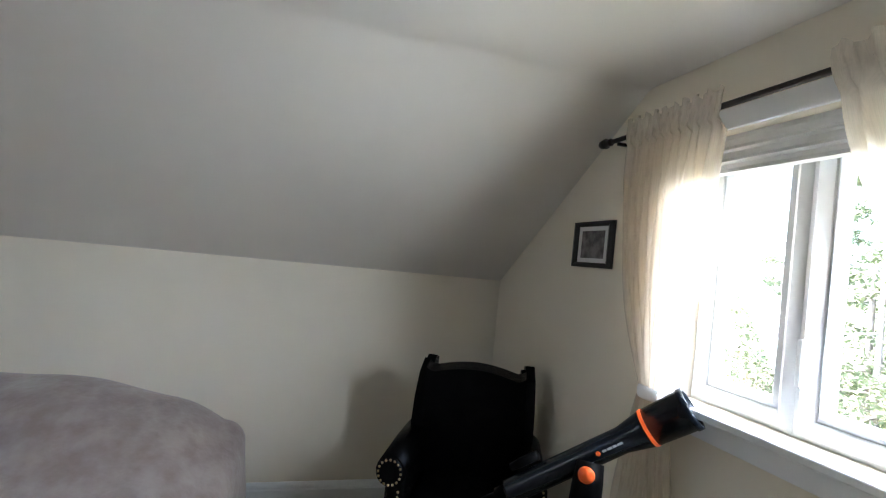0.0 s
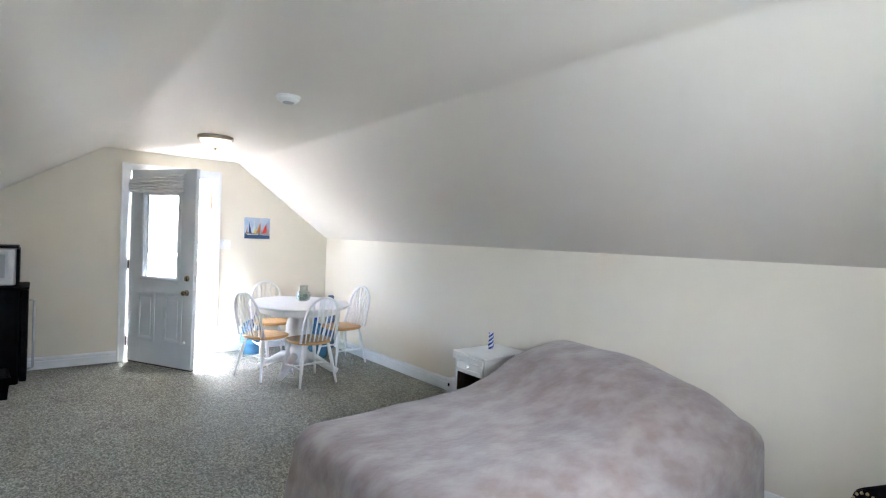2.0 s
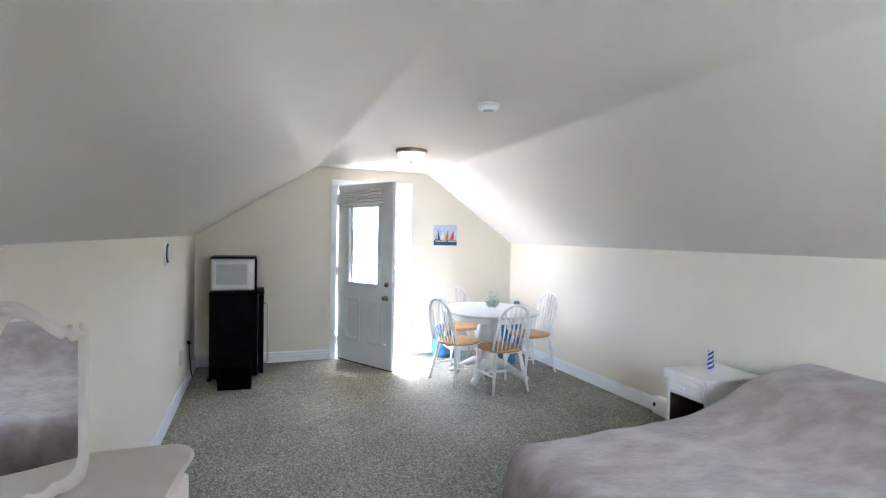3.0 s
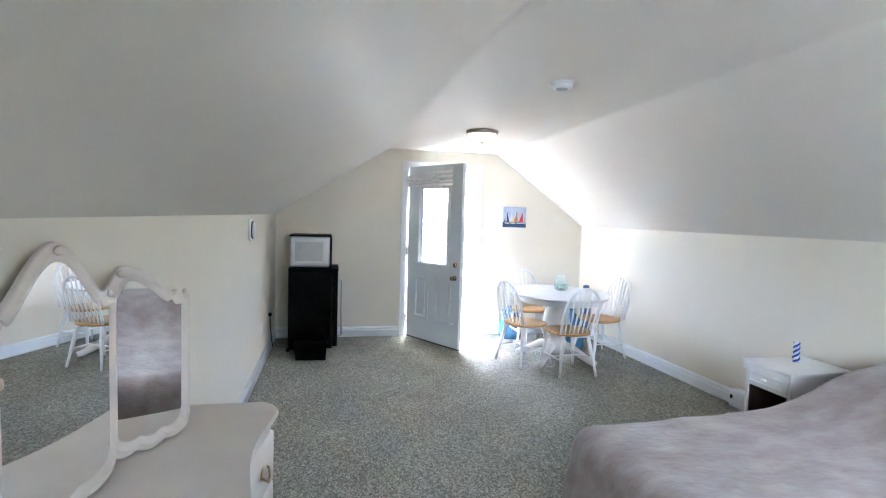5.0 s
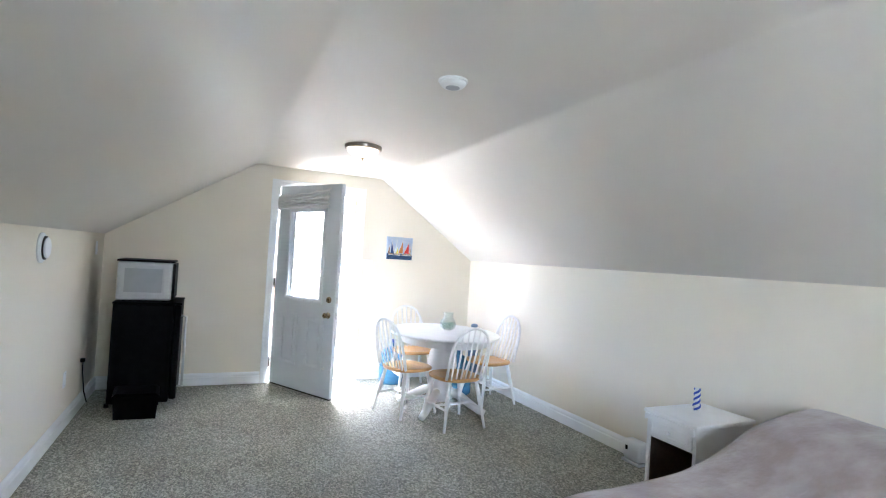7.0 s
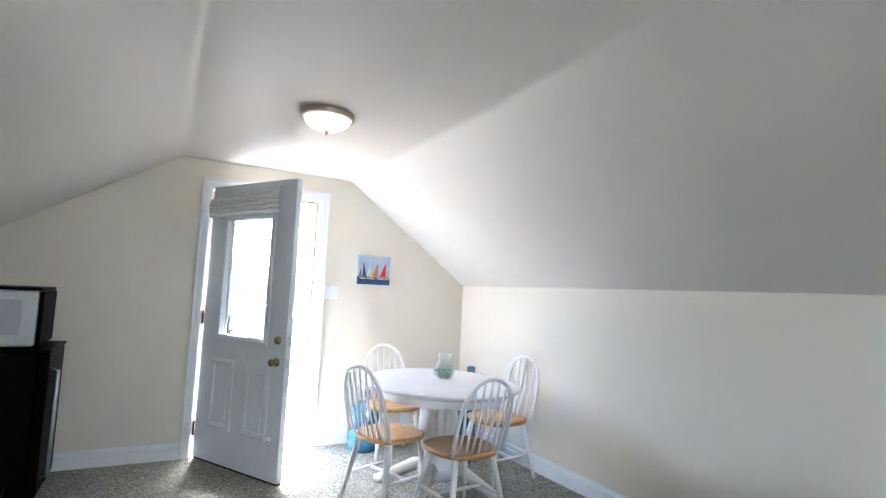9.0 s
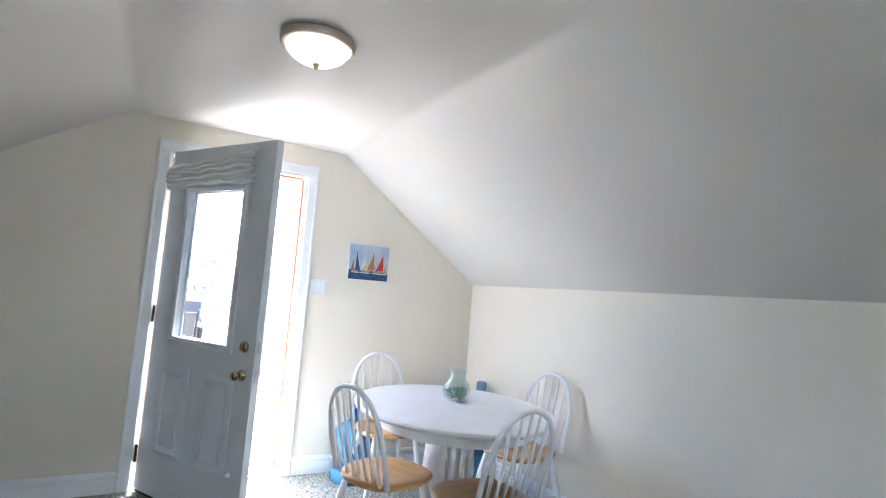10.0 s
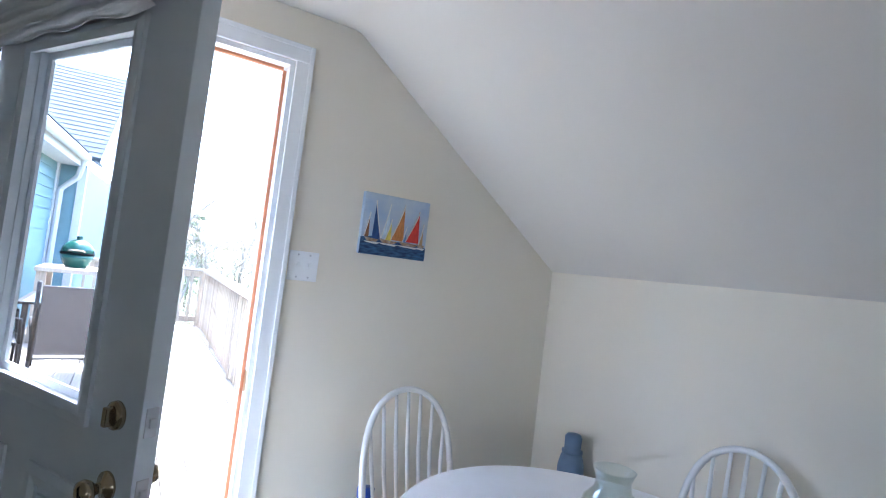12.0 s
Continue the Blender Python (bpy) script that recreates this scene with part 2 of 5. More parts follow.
def lathe(bm, profile, seg=32, m=None, sx=1.0, sy=1.0):
    """Turns a profile of (radius, height) about z."""
    m = m or Matrix()
    rings = []
    for r, z in profile:
        if r < 1e-5:
            rings.append([bm.verts.new(m @ Vector((0, 0, z)))])
        else:
            rings.append([bm.verts.new(m @ Vector((r * sx * math.cos(2 * math.pi * k / seg), r * sy * math.sin(2 * math.pi * k / seg), z))) for k in range(seg)])
    for a, b in zip(rings, rings[1:]):
        for k in range(seg):
            q = [a[k % len(a)], a[(k + 1) % len(a)], b[(k + 1) % len(b)], b[k % len(b)]]
            q = list(dict.fromkeys(q))
            if len(q) > 2:
                bm.faces.new(q)
    for ring in (rings[0], rings[-1]):
        if len(ring) > 2:
            bm.faces.new(ring)
    return bm


def L(profile, seg=32, m=None, sx=1.0, sy=1.0):
    return lathe(bmesh.new(), profile, seg, m, sx, sy)


def tube(bm, pts, radius, seg=8, closed=False):
    """A tube along points; radius is a number or a function of 0..1."""
    pts = [Vector(p) for p in pts]
    n = len(pts)
    rings, side = [], None
    for i, p in enumerate(pts):
        a = pts[(i - 1) % n] if closed or i else p
        b = pts[(i + 1) % n] if closed or i < n - 1 else p
        t = (b - a).normalized()
        if side is None:
            side = t.orthogonal().normalized()
        side = (side - t * side.dot(t)).normalized()
        up = t.cross(side)
        r = radius(i / max(1, n - 1)) if callable(radius) else radius
        rings.append([bm.verts.new(p + r * (side * math.cos(2 * math.pi * k / seg) + up * math.sin(2 * math.pi * k / seg))) for k in range(seg)])
    for i in range(n if closed else n - 1):
        a, b = rings[i], rings[(i + 1) % n]
        for k in range(seg):
            bm.faces.new((a[k], a[(k + 1) % seg], b[(k + 1) % seg], b[k]))
    if not closed:
        bm.faces.new(rings[0][::-1])
        bm.faces.new(rings[-1])
    return bm


def T(pts, radius, seg=8, closed=False):
    return tube(bmesh.new(), pts, radius, seg, closed)


def prism(bm, outline, depth, m=None, bevel=0.0):
    """An outline in x and z given thickness along +y."""
    m = m or Matrix()
    vs = [bm.verts.new((x, 0, z)) for x, z in outline]
    f = bm.faces.new(vs)
    ext = bmesh.ops.extrude_face_region(bm, geom=[f])["geom"]
    moved = [v for v in ext if isinstance(v, bmesh.types.BMVert)]
    bmesh.ops.translate(bm, vec=(0, depth, 0), verts=moved)
    if bevel:
        rim = [e for v in vs for e in v.link_edges if all(w in vs for w in e.verts)]
        bmesh.ops.bevel(bm, geom=list(set(rim)), offset=bevel, segments=2, affect="EDGES")
    bmesh.ops.transform(bm, matrix=m, verts=bm.verts)
    return bm


def frame_of(bm, outer, inner, depth, m=None):
    """A ring between two outlines of equal count (x, z), of a depth along +y, with a raised middle."""
    m = m or Matrix()
    n = len(outer)
    def ring(o, y):
        return [bm.verts.new(m @ Vector((x, y, z))) for x, z in o]
    mid = [((a + c) / 2, (b + d) / 2) for (a, b), (c, d) in zip(outer, inner)]
    rings = [ring(outer, 0), ring(outer, depth * 0.7), ring(mid, depth), ring(inner, depth * 0.6), ring(inner, 0)]
    for k in range(5):
        a, b = rings[k], rings[(k + 1) % 5]
        for i in range(n):
            bm.faces.new((a[i], a[(i + 1) % n], b[(i + 1) % n], b[i]))
    return bm


# ---- the room ----
XRN, XRS, XW = 2.0, 2.186, -1.79   # east wall at the north and south ends; west wall
YN, YS, H = 7.9, 1.139, 2.242
KE, KW = 1.382, 1.428               # knee walls
CR, CL = 0.815, -0.515              # edges of the flat ceiling strip
D_L, D_R, D_T = -0.288, 0.577, 2.042  # door opening
W_L, W_R, W_B, W_T = -0.33, 0.53, 1.10, 1.985  # window opening


def east(y):
    return XRN + (XRS - XRN) * (YN - y) / (YN - YS)


floor = structure("floor", B((XW - 0.3, YS - 0.15, -0.12), (XRS + 0.15, YN + 0.02, 0.0)), CARPET, "grey-green speckled wall-to-wall carpet")


def gable_north():
    bm = bmesh.new()
    o = [(XW - 0.3, 0), (D_L, 0), (D_L, D_T), (D_R, D_T), (D_R, 0), (XRN + 0.15, 0), (XRN + 0.15, KE), (XRN, KE), (CR, H), (CR, H + 0.12), (CL, H + 0.12), (CL, H), (XW, KW), (XW - 0.3, KW)]
    return prism(bm, o, 0.16, pose(0, YN, 0))


structure("wall_north", gable_north(), WALL, "cream painted gable wall with a doorway")


def gable_south():
    bm = bmesh.new()
    xm = 0.15
    right = [(xm, 0), (XRS + 0.15, 0), (XRS + 0.15, KE), (XRS, KE), (CR, H), (CR, H + 0.12), (xm, H + 0.12), (xm, W_T), (W_R, W_T), (W_R, W_B), (xm, W_B)]
    left = [(xm, 0), (xm, W_B), (W_L, W_B), (W_L, W_T), (xm, W_T), (xm, H + 0.12), (CL, H + 0.12), (CL, H), (XW, KW), (XW - 0.3, KW), (XW - 0.3, 0)]
    prism(bm, right, 0.15, pose(0, 0, 0))
    b2 = prism(bmesh.new(), left, 0.15)
    me = bpy.data.meshes.new("half")
    b2.to_mesh(me)
    b2.free()
    bm.from_mesh(me)
    bpy.data.meshes.remove(me)
    bmesh.ops.transform(bm, matrix=pose(0, YS - 0.15, 0), verts=bm.verts)
    return bm


structure("wall_south", gable_south(), WALL, "cream painted gable wall with a window")


def slab(points, up):
    """A thick sheet over four corners, thickened along up."""
    bm = bmesh.new()
    a = [bm.verts.new(p) for p in points]
    b = [bm.verts.new(Vector(p) + Vector(up)) for p in points]
    bm.faces.new(a)
    bm.faces.new(b[::-1])
    for i in range(4):
        bm.faces.new((a[i], a[(i + 1) % 4], b[(i + 1) % 4], b[i]))
    return bm


structure("wall_east", slab([(XRS, YS, 0), (XRN, YN, 0), (XRN, YN, KE), (XRS, YS, KE)], (0.15, 0, 0)), WALL, "cream painted knee wall under the sloped ceiling")
structure("wall_west", B((XW - 0.15, YS, 0), (XW, YN, KW)), WALL, "cream painted knee wall under the sloped ceiling")


def ceiling_mesh():
    """Flat strip and two slopes with softly rounded joints, as one sheet."""
    bm = bmesh.new()
    rings = []
    for y in (YS, (YS + YN) / 2, YN):
        base = [(east(y), KE), (CR, H), (CL, H), (XW, KW)]
        pts = [base[0]]
        for k in (1, 2):
            p, c, q = Vector(base[k - 1]), Vector(base[k]), Vector(base[k + 1])
            a, b = c + (p - c).normalized() * 0.035, c + (q - c).normalized() * 0.035
            for s in (0, 0.25, 0.5, 0.75, 1):
                pts.append(tuple(a * (1 - s) ** 2 + c * 2 * s * (1 - s) + b * s * s))
        pts.append(base[3])
        rings.append([bm.verts.new((x, y, z)) for x, z in pts])
    for a, b in zip(rings, rings[1:]):
        for i in range(len(a) - 1):
            bm.faces.new((a[i], a[i + 1], b[i + 1], b[i]))
    faces = list(bm.faces)
    ext = bmesh.ops.extrude_face_region(bm, geom=faces)["geom"]
    bmesh.ops.translate(bm, vec=(0, 0, 0.14), verts=[v for v in ext if isinstance(v, bmesh.types.BMVert)])
    return bm


ceil_ob = structure("ceiling", ceiling_mesh(), CEIL, "off-white painted attic ceiling with two slopes", smooth=True)
mod = ceil_ob.modifiers.new("split", "EDGE_SPLIT")
mod.split_angle = radians(40)


def skirting(name, a, b, inward):
    """A moulded baseboard from a to b on the floor, proud of the wall towards inward."""
    a, b, n = Vector((*a, 0)), Vector((*b, 0)), Vector((*inward, 0))
    prof = [(0, 0), (0.018, 0), (0.018, 0.074), (0.010, 0.079), (0.010, 0.086), (0.015, 0.090), (0.013, 0.104), (0.006, 0.116), (0, 0.118)]
    bm = bmesh.new()
    ra = [bm.verts.new(a + n * d + Vector((0, 0, z))) for d, z in prof]
    rb = [bm.verts.new(b + n * d + Vector((0, 0, z))) for d, z in prof]
    for i in range(len(prof)):
        j = (i + 1) % len(prof)
        bm.faces.new((ra[i], ra[j], rb[j], rb[i]))
    bm.faces.new(ra)
    bm.faces.new(rb[::-1])
    structure(name, bm, TRIM, "white moulded wooden baseboard")


skirting("baseboard", (XRS, YS), (XRN, YN), (-1, 0))
skirting("baseboard", (XW, YS), (XW, YN), (1, 0))
skirting("baseboard", (XW, YN), (D_L - 0.07, YN), (0, -1))
skirting("baseboard", (D_R + 0.07, YN), (XRN, YN), (0, -1))
skirting("baseboard", (XW, YS), (XRS, YS), (0, 1))

# door casing, jamb and sill
casing = structure("trim", B((D_L - 0.066, YN - 0.014, 0), (D_L, YN - 0.001, D_T), bevel=0.003), TRIM, "white door casing with stepped moulding")
part("casing_side", B((D_R, YN - 0.014, 0), (D_R + 0.066, YN - 0.001, D_T), bevel=0.003), TRIM, casing)
part("casing_head", B((D_L - 0.066, YN - 0.014, D_T), (D_R + 0.066, YN - 0.001, D_T + 0.066), bevel=0.003), TRIM, casing)
part("casing_bead", B((D_L - 0.066, YN - 0.02, 0), (D_L - 0.048, YN - 0.0142, D_T + 0.066), bevel=0.003), TRIM, casing)
part("casing_bead", B((D_R + 0.048, YN - 0.02, 0), (D_R + 0.066, YN - 0.0142, D_T + 0.066), bevel=0.003), TRIM, casing)
part("casing_bead", B((D_L - 0.048, YN - 0.02, D_T + 0.048), (D_R + 0.048, YN - 0.0142, D_T + 0.066), bevel=0.003), TRIM, casing)
jamb = structure("door_frame", B((D_L, YN, 0), (D_L + 0.018, YN + 0.17, D_T)), TRIM, "white door jamb with orange weather strip")
part("jamb_side", B((D_R - 0.018, YN, 0), (D_R, YN + 0.17, D_T)), TRIM, jamb)
part("jamb_head", B((D_L + 0.018, YN, D_T - 0.018), (D_R - 0.018, YN + 0.17, D_T)), TRIM, jamb)
part("weather_strip", B((D_R - 0.030, YN + 0.05, 0.02), (D_R - 0.0185, YN + 0.064, D_T - 0.03)), WEATHER, jamb, "orange-brown weather strip")
part("weather_strip", B((D_L + 0.0185, YN + 0.05, 0.02), (D_L + 0.03, YN + 0.064, D_T - 0.03)), WEATHER, jamb, "orange-brown weather strip")
part("weather_strip", B((D_L + 0.03, YN + 0.05, D_T - 0.03), (D_R - 0.03, YN + 0.064, D_T - 0.0185)), WEATHER, jamb, "orange-brown weather strip")
part("strike_plate", B((D_R - 0.0205, YN + 0.012, 0.78), (D_R - 0.0182, YN + 0.04, 0.86)), BRASS, jamb, "brass strike plate")
part("sill", B((D_L + 0.018, YN + 0.0, -0.02), (D_R - 0.018, YN + 0.2, 0.015), bevel=0.004), STEEL, jamb, "metal door sill")


# ---- door leaf, standing open into the room ----
def door_leaf():
    # local: x from hinge to free edge, y thickness away from the room's camera side, z up
    wid, hgt, th = 0.915, 2.015, 0.044
    ang = math.degrees(math.atan2(-0.795, 0.456))
    door = tagged(placed(new("door_1"), pose(-0.264, 7.885, 0.018, 0, 0, ang)), "grey-white panelled exterior door with a window, standing open", "door", kind="structure")
    g0, g1, z0, z1 = 0.19, 0.715, 0.888, 1.772
    f = 0.02
    part("stile", B((0, 0, 0), (g0, th, hgt), bevel=0.002), DOORP, door)
    part("stile", B((g1, 0, 0), (wid, th, hgt), bevel=0.002), DOORP, door)
    part("rail", B((g0 - 0.002, 0.0005, z1), (g1 + 0.002, th - 0.0005, hgt - 0.0005)), DOORP, door)
    part("lower_body", B((g0 - 0.002, 0.0005, 0.0005), (g1 + 0.002, th - 0.0005, z0)), DOORP, door)
    o = [(g0 - f, z0 - f), (g1 + f, z0 - f), (g1 + f, z1 + f), (g0 - f, z1 + f)]
    i = [(g0 + f, z0 + f), (g1 - f, z0 + f), (g1 - f, z1 - f), (g0 + f, z1 - f)]
    for y, s in ((th + 0.0005, 1), (-0.0005, -1)):
        part("glazing_bead", frame_of(bmesh.new(), o, i, 0.014 * s, pose(0, y, 0)), DOORP, door)
    pane = part("pane", B((g0, th / 2 - 0.003, z0), (g1, th / 2 + 0.003, z1)), GLASS, door, "clear glass")
    pane.visible_shadow = False
    for a, b in ((0.14, 0.40), (0.52, 0.78)):
        o = [(a, 0.24), (b, 0.24), (b, 0.74), (a, 0.74)]
        i = [(a + 0.045, 0.285), (b - 0.045, 0.285), (b - 0.045, 0.695), (a + 0.045, 0.695)]
        for y, s in ((-0.0003, -1), (th + 0.0003, 1)):
            part("panel_moulding", frame_of(bmesh.new(), o, i, 0.010 * s, pose(0, y, 0)), DOORP, door)
            part("panel_field", prism(bmesh.new(), [(a + 0.06, 0.30), (b - 0.06, 0.30), (b - 0.06, 0.68), (a + 0.06, 0.68)], 0.007 * s, pose(0, y, 0)), DOORP, door)
    for y, s in ((0.0, 1), (th, -1)):
        turn = pose(0.835, y, 0.772, 90 * s, 0, 0)
        knob = part("knob", L([(0.0, 0.0), (0.030, 0.0), (0.030, 0.006), (0.013, 0.011), (0.011, 0.026), (0.020, 0.033), (0.025, 0.043), (0.022, 0.054), (0.010, 0.059), (0.0, 0.059)], 24, turn), OLDBRASS, door, "worn brass round knob", True)
        bolt = part("deadbolt", L([(0.0, 0.0), (0.03, 0.0), (0.029, 0.010), (0.02, 0.014), (0.0, 0.014)], 24, pose(0.835, y, 0.917, 90 * s, 0, 0)), OLDBRASS, door, "brass deadbolt rosette", True)
        part("thumb_turn", B((0.828, y - s * 0.03, 0.897), (0.842, y - s * 0.012, 0.937), bevel=0.003), OLDBRASS, bolt)
    for z in (0.772, 0.917):
        plate = part("latch_plate", B((wid - 0.0005, 0.009, z - 0.03), (wid + 0.0025, 0.035, z + 0.03), bevel=0.001), STEEL, door, "brass latch plate")
        part("latch", B((wid + 0.0025, 0.015, z - 0.01), (wid + 0.009, 0.029, z + 0.01), bevel=0.002), STEEL, plate)
    for z in (0.20, 1.02, 1.83):
        part("hinge", T([(-0.006, -0.006, z - 0.05), (-0.006, -0.006, z + 0.05)], 0.008, 10), DARKM, door, "dark bronze hinge")
        part("hinge_leaf", B((-0.022, -0.003, z - 0.045), (0.0, -0.0005, z + 0.045)), DARKM, door)
    part("door_stop", L([(0.0, 0.0), (0.012, 0.0), (0.010, 0.02), (0.0, 0.024)], 16, pose(0.82, 0, 0.27, 90, 0, 0)), TRIM, door, "white round bumper", True)
    part("sweep", B((0.004, 0.006, -0.014), (wid - 0.004, th - 0.006, 0.0)), DARKM, door, "dark rubber sweep")
    # gathered roman shade over the top of the glass
    bm = bmesh.new()
    nx, nz = 60, 26
    grid = [[None] * (nz + 1) for _ in range(nx + 1)]
    for a in range(nx + 1):
        u = a / nx
        for b in range(nz + 1):
            v = b / nz
            sag = 0.035 * u * (1 - v) * 0.5
            x = 0.012 + 0.79 * u
            z = 1.765 + 0.02 * (1 - u) * 0.5 + (0.15 + 0.06 * u * u) * v + sag
            fold = 0.030 * math.sin((v - 0.35 * u * (1 - u)) * 2.6 * 2 * math.pi + 0.8 * math.sin(u * 3)) * (0.45 + 0.55 * u)
            y = -0.014 - 0.016 * math.sin(v * math.pi) - abs(fold) - 0.012 * u * math.sin(v * 9 + u * 11) ** 2
            grid[a][b] = bm.verts.new((x, y, z + 0.004 * math.sin(u * 21 + v * 5)))
    for a in range(nx):
        for b in range(nz):
            bm.faces.new((grid[a][b], grid[a + 1][b], grid[a + 1][b + 1], grid[a][b + 1]))
    sh = tagged(part("roman_shade", bm, LINEN, None, "", True), "bunched-up off-white fabric shade pinned over the door window", "shade")
    sh.matrix_basis = door.matrix_basis.copy()
    s = sh.modifiers.new("thick", "SOLIDIFY")
    s.thickness = 0.003


door_leaf()


# ---- window ----
def window():
    w = tagged(placed(new("window_1"), Matrix()), "white double casement window", "window", kind="structure")
    y0, y1 = YS - 0.11, YS - 0.05
    xm = 0.15
    for a, b in ((W_L, xm), (xm, W_R)):
        part("window_frame", frame_of(bmesh.new(), [(a, W_B), (b, W_B), (b, W_T), (a, W_T)], [(a + 0.055, W_B + 0.055), (b - 0.055, W_B + 0.055), (b - 0.055, W_T - 0.055), (a + 0.055, W_T - 0.055)], 0.06, pose(0, y0, 0)), TRIM, w)
        part("sash", frame_of(bmesh.new(), [(a + 0.056, W_B + 0.056), (b - 0.056, W_B + 0.056), (b - 0.056, W_T - 0.056), (a + 0.056, W_T - 0.056)], [(a + 0.085, W_B + 0.085), (b - 0.085, W_B + 0.085), (b - 0.085, W_T - 0.085), (a + 0.085, W_T - 0.085)], 0.04, pose(0, y0, 0)), TRIM, w)
        p = part("pane", B((a + 0.075, y0 + 0.012, W_B + 0.075), (b - 0.075, y0 + 0.018, W_T - 0.075)), GLASS, w, "clear glass")
        p.visible_shadow = False
    part("sash_handle", B((xm - 0.045, y1 + 0.011, 1.24), (xm - 0.027, y1 + 0.026, 1.37), bevel=0.005), TRIM, w, "white lever lock")
    part("window_sill", B((W_L - 0.10, YS - 0.05, W_B - 0.028), (W_R + 0.10, YS + 0.05, W_B - 0.002), bevel=0.005), TRIM, w)
    part("apron", B((W_L - 0.07, YS + 0.001, W_B - 0.095), (W_R + 0.07, YS + 0.016, W_B - 0.029), bevel=0.003), TRIM, w)
    for a, b in ((W_L - 0.07, W_L), (W_R, W_R + 0.07)):
        part("casing", B((a, YS + 0.001, W_B - 0.001), (b, YS + 0.016, W_T), bevel=0.003), TRIM, w)
    part("casing", B((W_L - 0.07, YS + 0.001, W_T), (W_R + 0.07, YS + 0.016, W_T + 0.07), bevel=0.003), TRIM, w)
    # folded roman shade at the head
    shade = thing("roman_shade", Matrix(), "white folded roman shade at the head of the window", "shade")
    bm = bmesh.new()
    prof = [(0.0, 1.985), (0.012, 1.965), (0.010, 1.945), (0.026, 1.93), (0.012, 1.925), (0.013, 1.905), (0.032, 1.89), (0.014, 1.885), (0.015, 1.87), (0.034, 1.853), (0.008, 1.85)]
    ra = [bm.verts.new((W_L + 0.01, YS - 0.045 + d, z)) for d, z in prof]
    rb = [bm.verts.new((W_R - 0.01, YS - 0.045 + d, z)) for d, z in prof]
    for i in range(len(prof) - 1):
        bm.faces.new((ra[i], ra[i + 1], rb[i + 1], rb[i]))
    ob = part("fabric", bm, LINEN, shade)
    s = ob.modifiers.new("thick", "SOLIDIFY")
    s.thickness = 0.004
    part("cord", T([(W_R - 0.03, YS - 0.02, 1.86), (W_R - 0.028, YS - 0.018, 1.05)], 0.0018, 6), LINEN, shade, "thin pull cord")


window()


def curtain(x_top0, x_top1, x_tie, z_tie, sign, label):
    """A sheer panel on a rod, swept to a tieback and falling straight below it."""
    c = thing("curtain", Matrix(), label, "curtain", "curtain pair")
    bm = bmesh.new()
    n, rows = 90, 60
    z_top, z_bot = 2.09, 0.30
    grid = []
    for j in range(rows + 1):
        z = z_top + (z_bot - z_top) * j / rows
        if z > z_tie:
            s = (z_top - z) / (z_top - z_tie)
            k = s ** 2.6
            half = 0.055
            a = x_top0 + (x_tie + half * sign - x_top0) * (k if sign > 0 else k)
            b = x_top1 + (x_tie - half * sign - x_top1) * (0.25 * s + 0.75 * s ** 2.2)
        else:
            s = (z_tie - z) / (z_tie - z_bot)
            half = 0.055 + 0.09 * min(1, s * 2) ** 0.6
            a, b = x_tie + half * sign, x_tie - half * sign
        amp = 0.018 + 0.010 * math.sin(j * 0.13)
        row = []
        for i in range(n + 1):
            u = i / n
            x = a + (b - a) * u
            y = YS + 0.075 + amp * math.sin(u * 11 * 2 * math.pi + 0.4 * math.sin(j * 0.11)) + 0.006 * math.sin(u * 31 + j * 0.3)
            if j < 4:
                y = YS + 0.094 + 0.008 * math.sin(u * 22 * 2 * math.pi + j) + 0.003 * math.sin(u * 90)
            row.append(bm.verts.new((x, y, z + 0.012 * math.sin(u * 60) * (1 if j == 0 else 0))))
        grid.append(row)
    for j in range(rows):
        for i in range(n):
            bm.faces.new((grid[j][i], grid[j][i + 1], grid[j + 1][i + 1], grid[j + 1][i]))
    part("panel", bm, SHEER_T, c, "", True)
    part("tieback", L([(0.052, -0.02), (0.058, -0.01), (0.058, 0.01), (0.052, 0.02)], 24, pose(x_tie, YS + 0.075, z_tie), 1.0, 0.5), LINEN, c, "white ribbon tieback", True)


def sheer_material():
    m = bpy.data.materials.new("sheer_voile")
    m.use_nodes = True
    nodes, links = m.node_tree.nodes, m.node_tree.links
    b, out = nodes["Principled BSDF"], nodes["Material Output"]
    b.inputs["Base Color"].default_value, b.inputs["Roughness"].default_value = (0.88, 0.81, 0.71, 1), 0.9
    tl, tp, m1, m2 = nodes.new("ShaderNodeBsdfTranslucent"), nodes.new("ShaderNodeBsdfTransparent"), nodes.new("ShaderNodeMixShader"), nodes.new("ShaderNodeMixShader")
    noise_t = nodes.new("ShaderNodeTexNoise")
    noise_t.inputs["Scale"].default_value = 35
    tl.inputs[0].default_value = (0.95, 0.86, 0.73, 1)
    m1.inputs[0].default_value = 0.5
    rng = nodes.new("ShaderNodeMapRange")
    rng.inputs["To Min"].default_value, rng.inputs["To Max"].default_value = 0.26, 0.46
    links.new(noise_t.outputs["Fac"], rng.inputs["Value"])
    links.new(rng.outputs[0], m2.inputs[0])
    links.new(b.outputs[0], m1.inputs[1])
    links.new(tl.outputs[0], m1.inputs[2])
    links.new(m1.outputs[0], m2.inputs[1])
    links.new(tp.outputs[0], m2.inputs[2])
    links.new(m2.outputs[0], out.inputs[0])
    return m


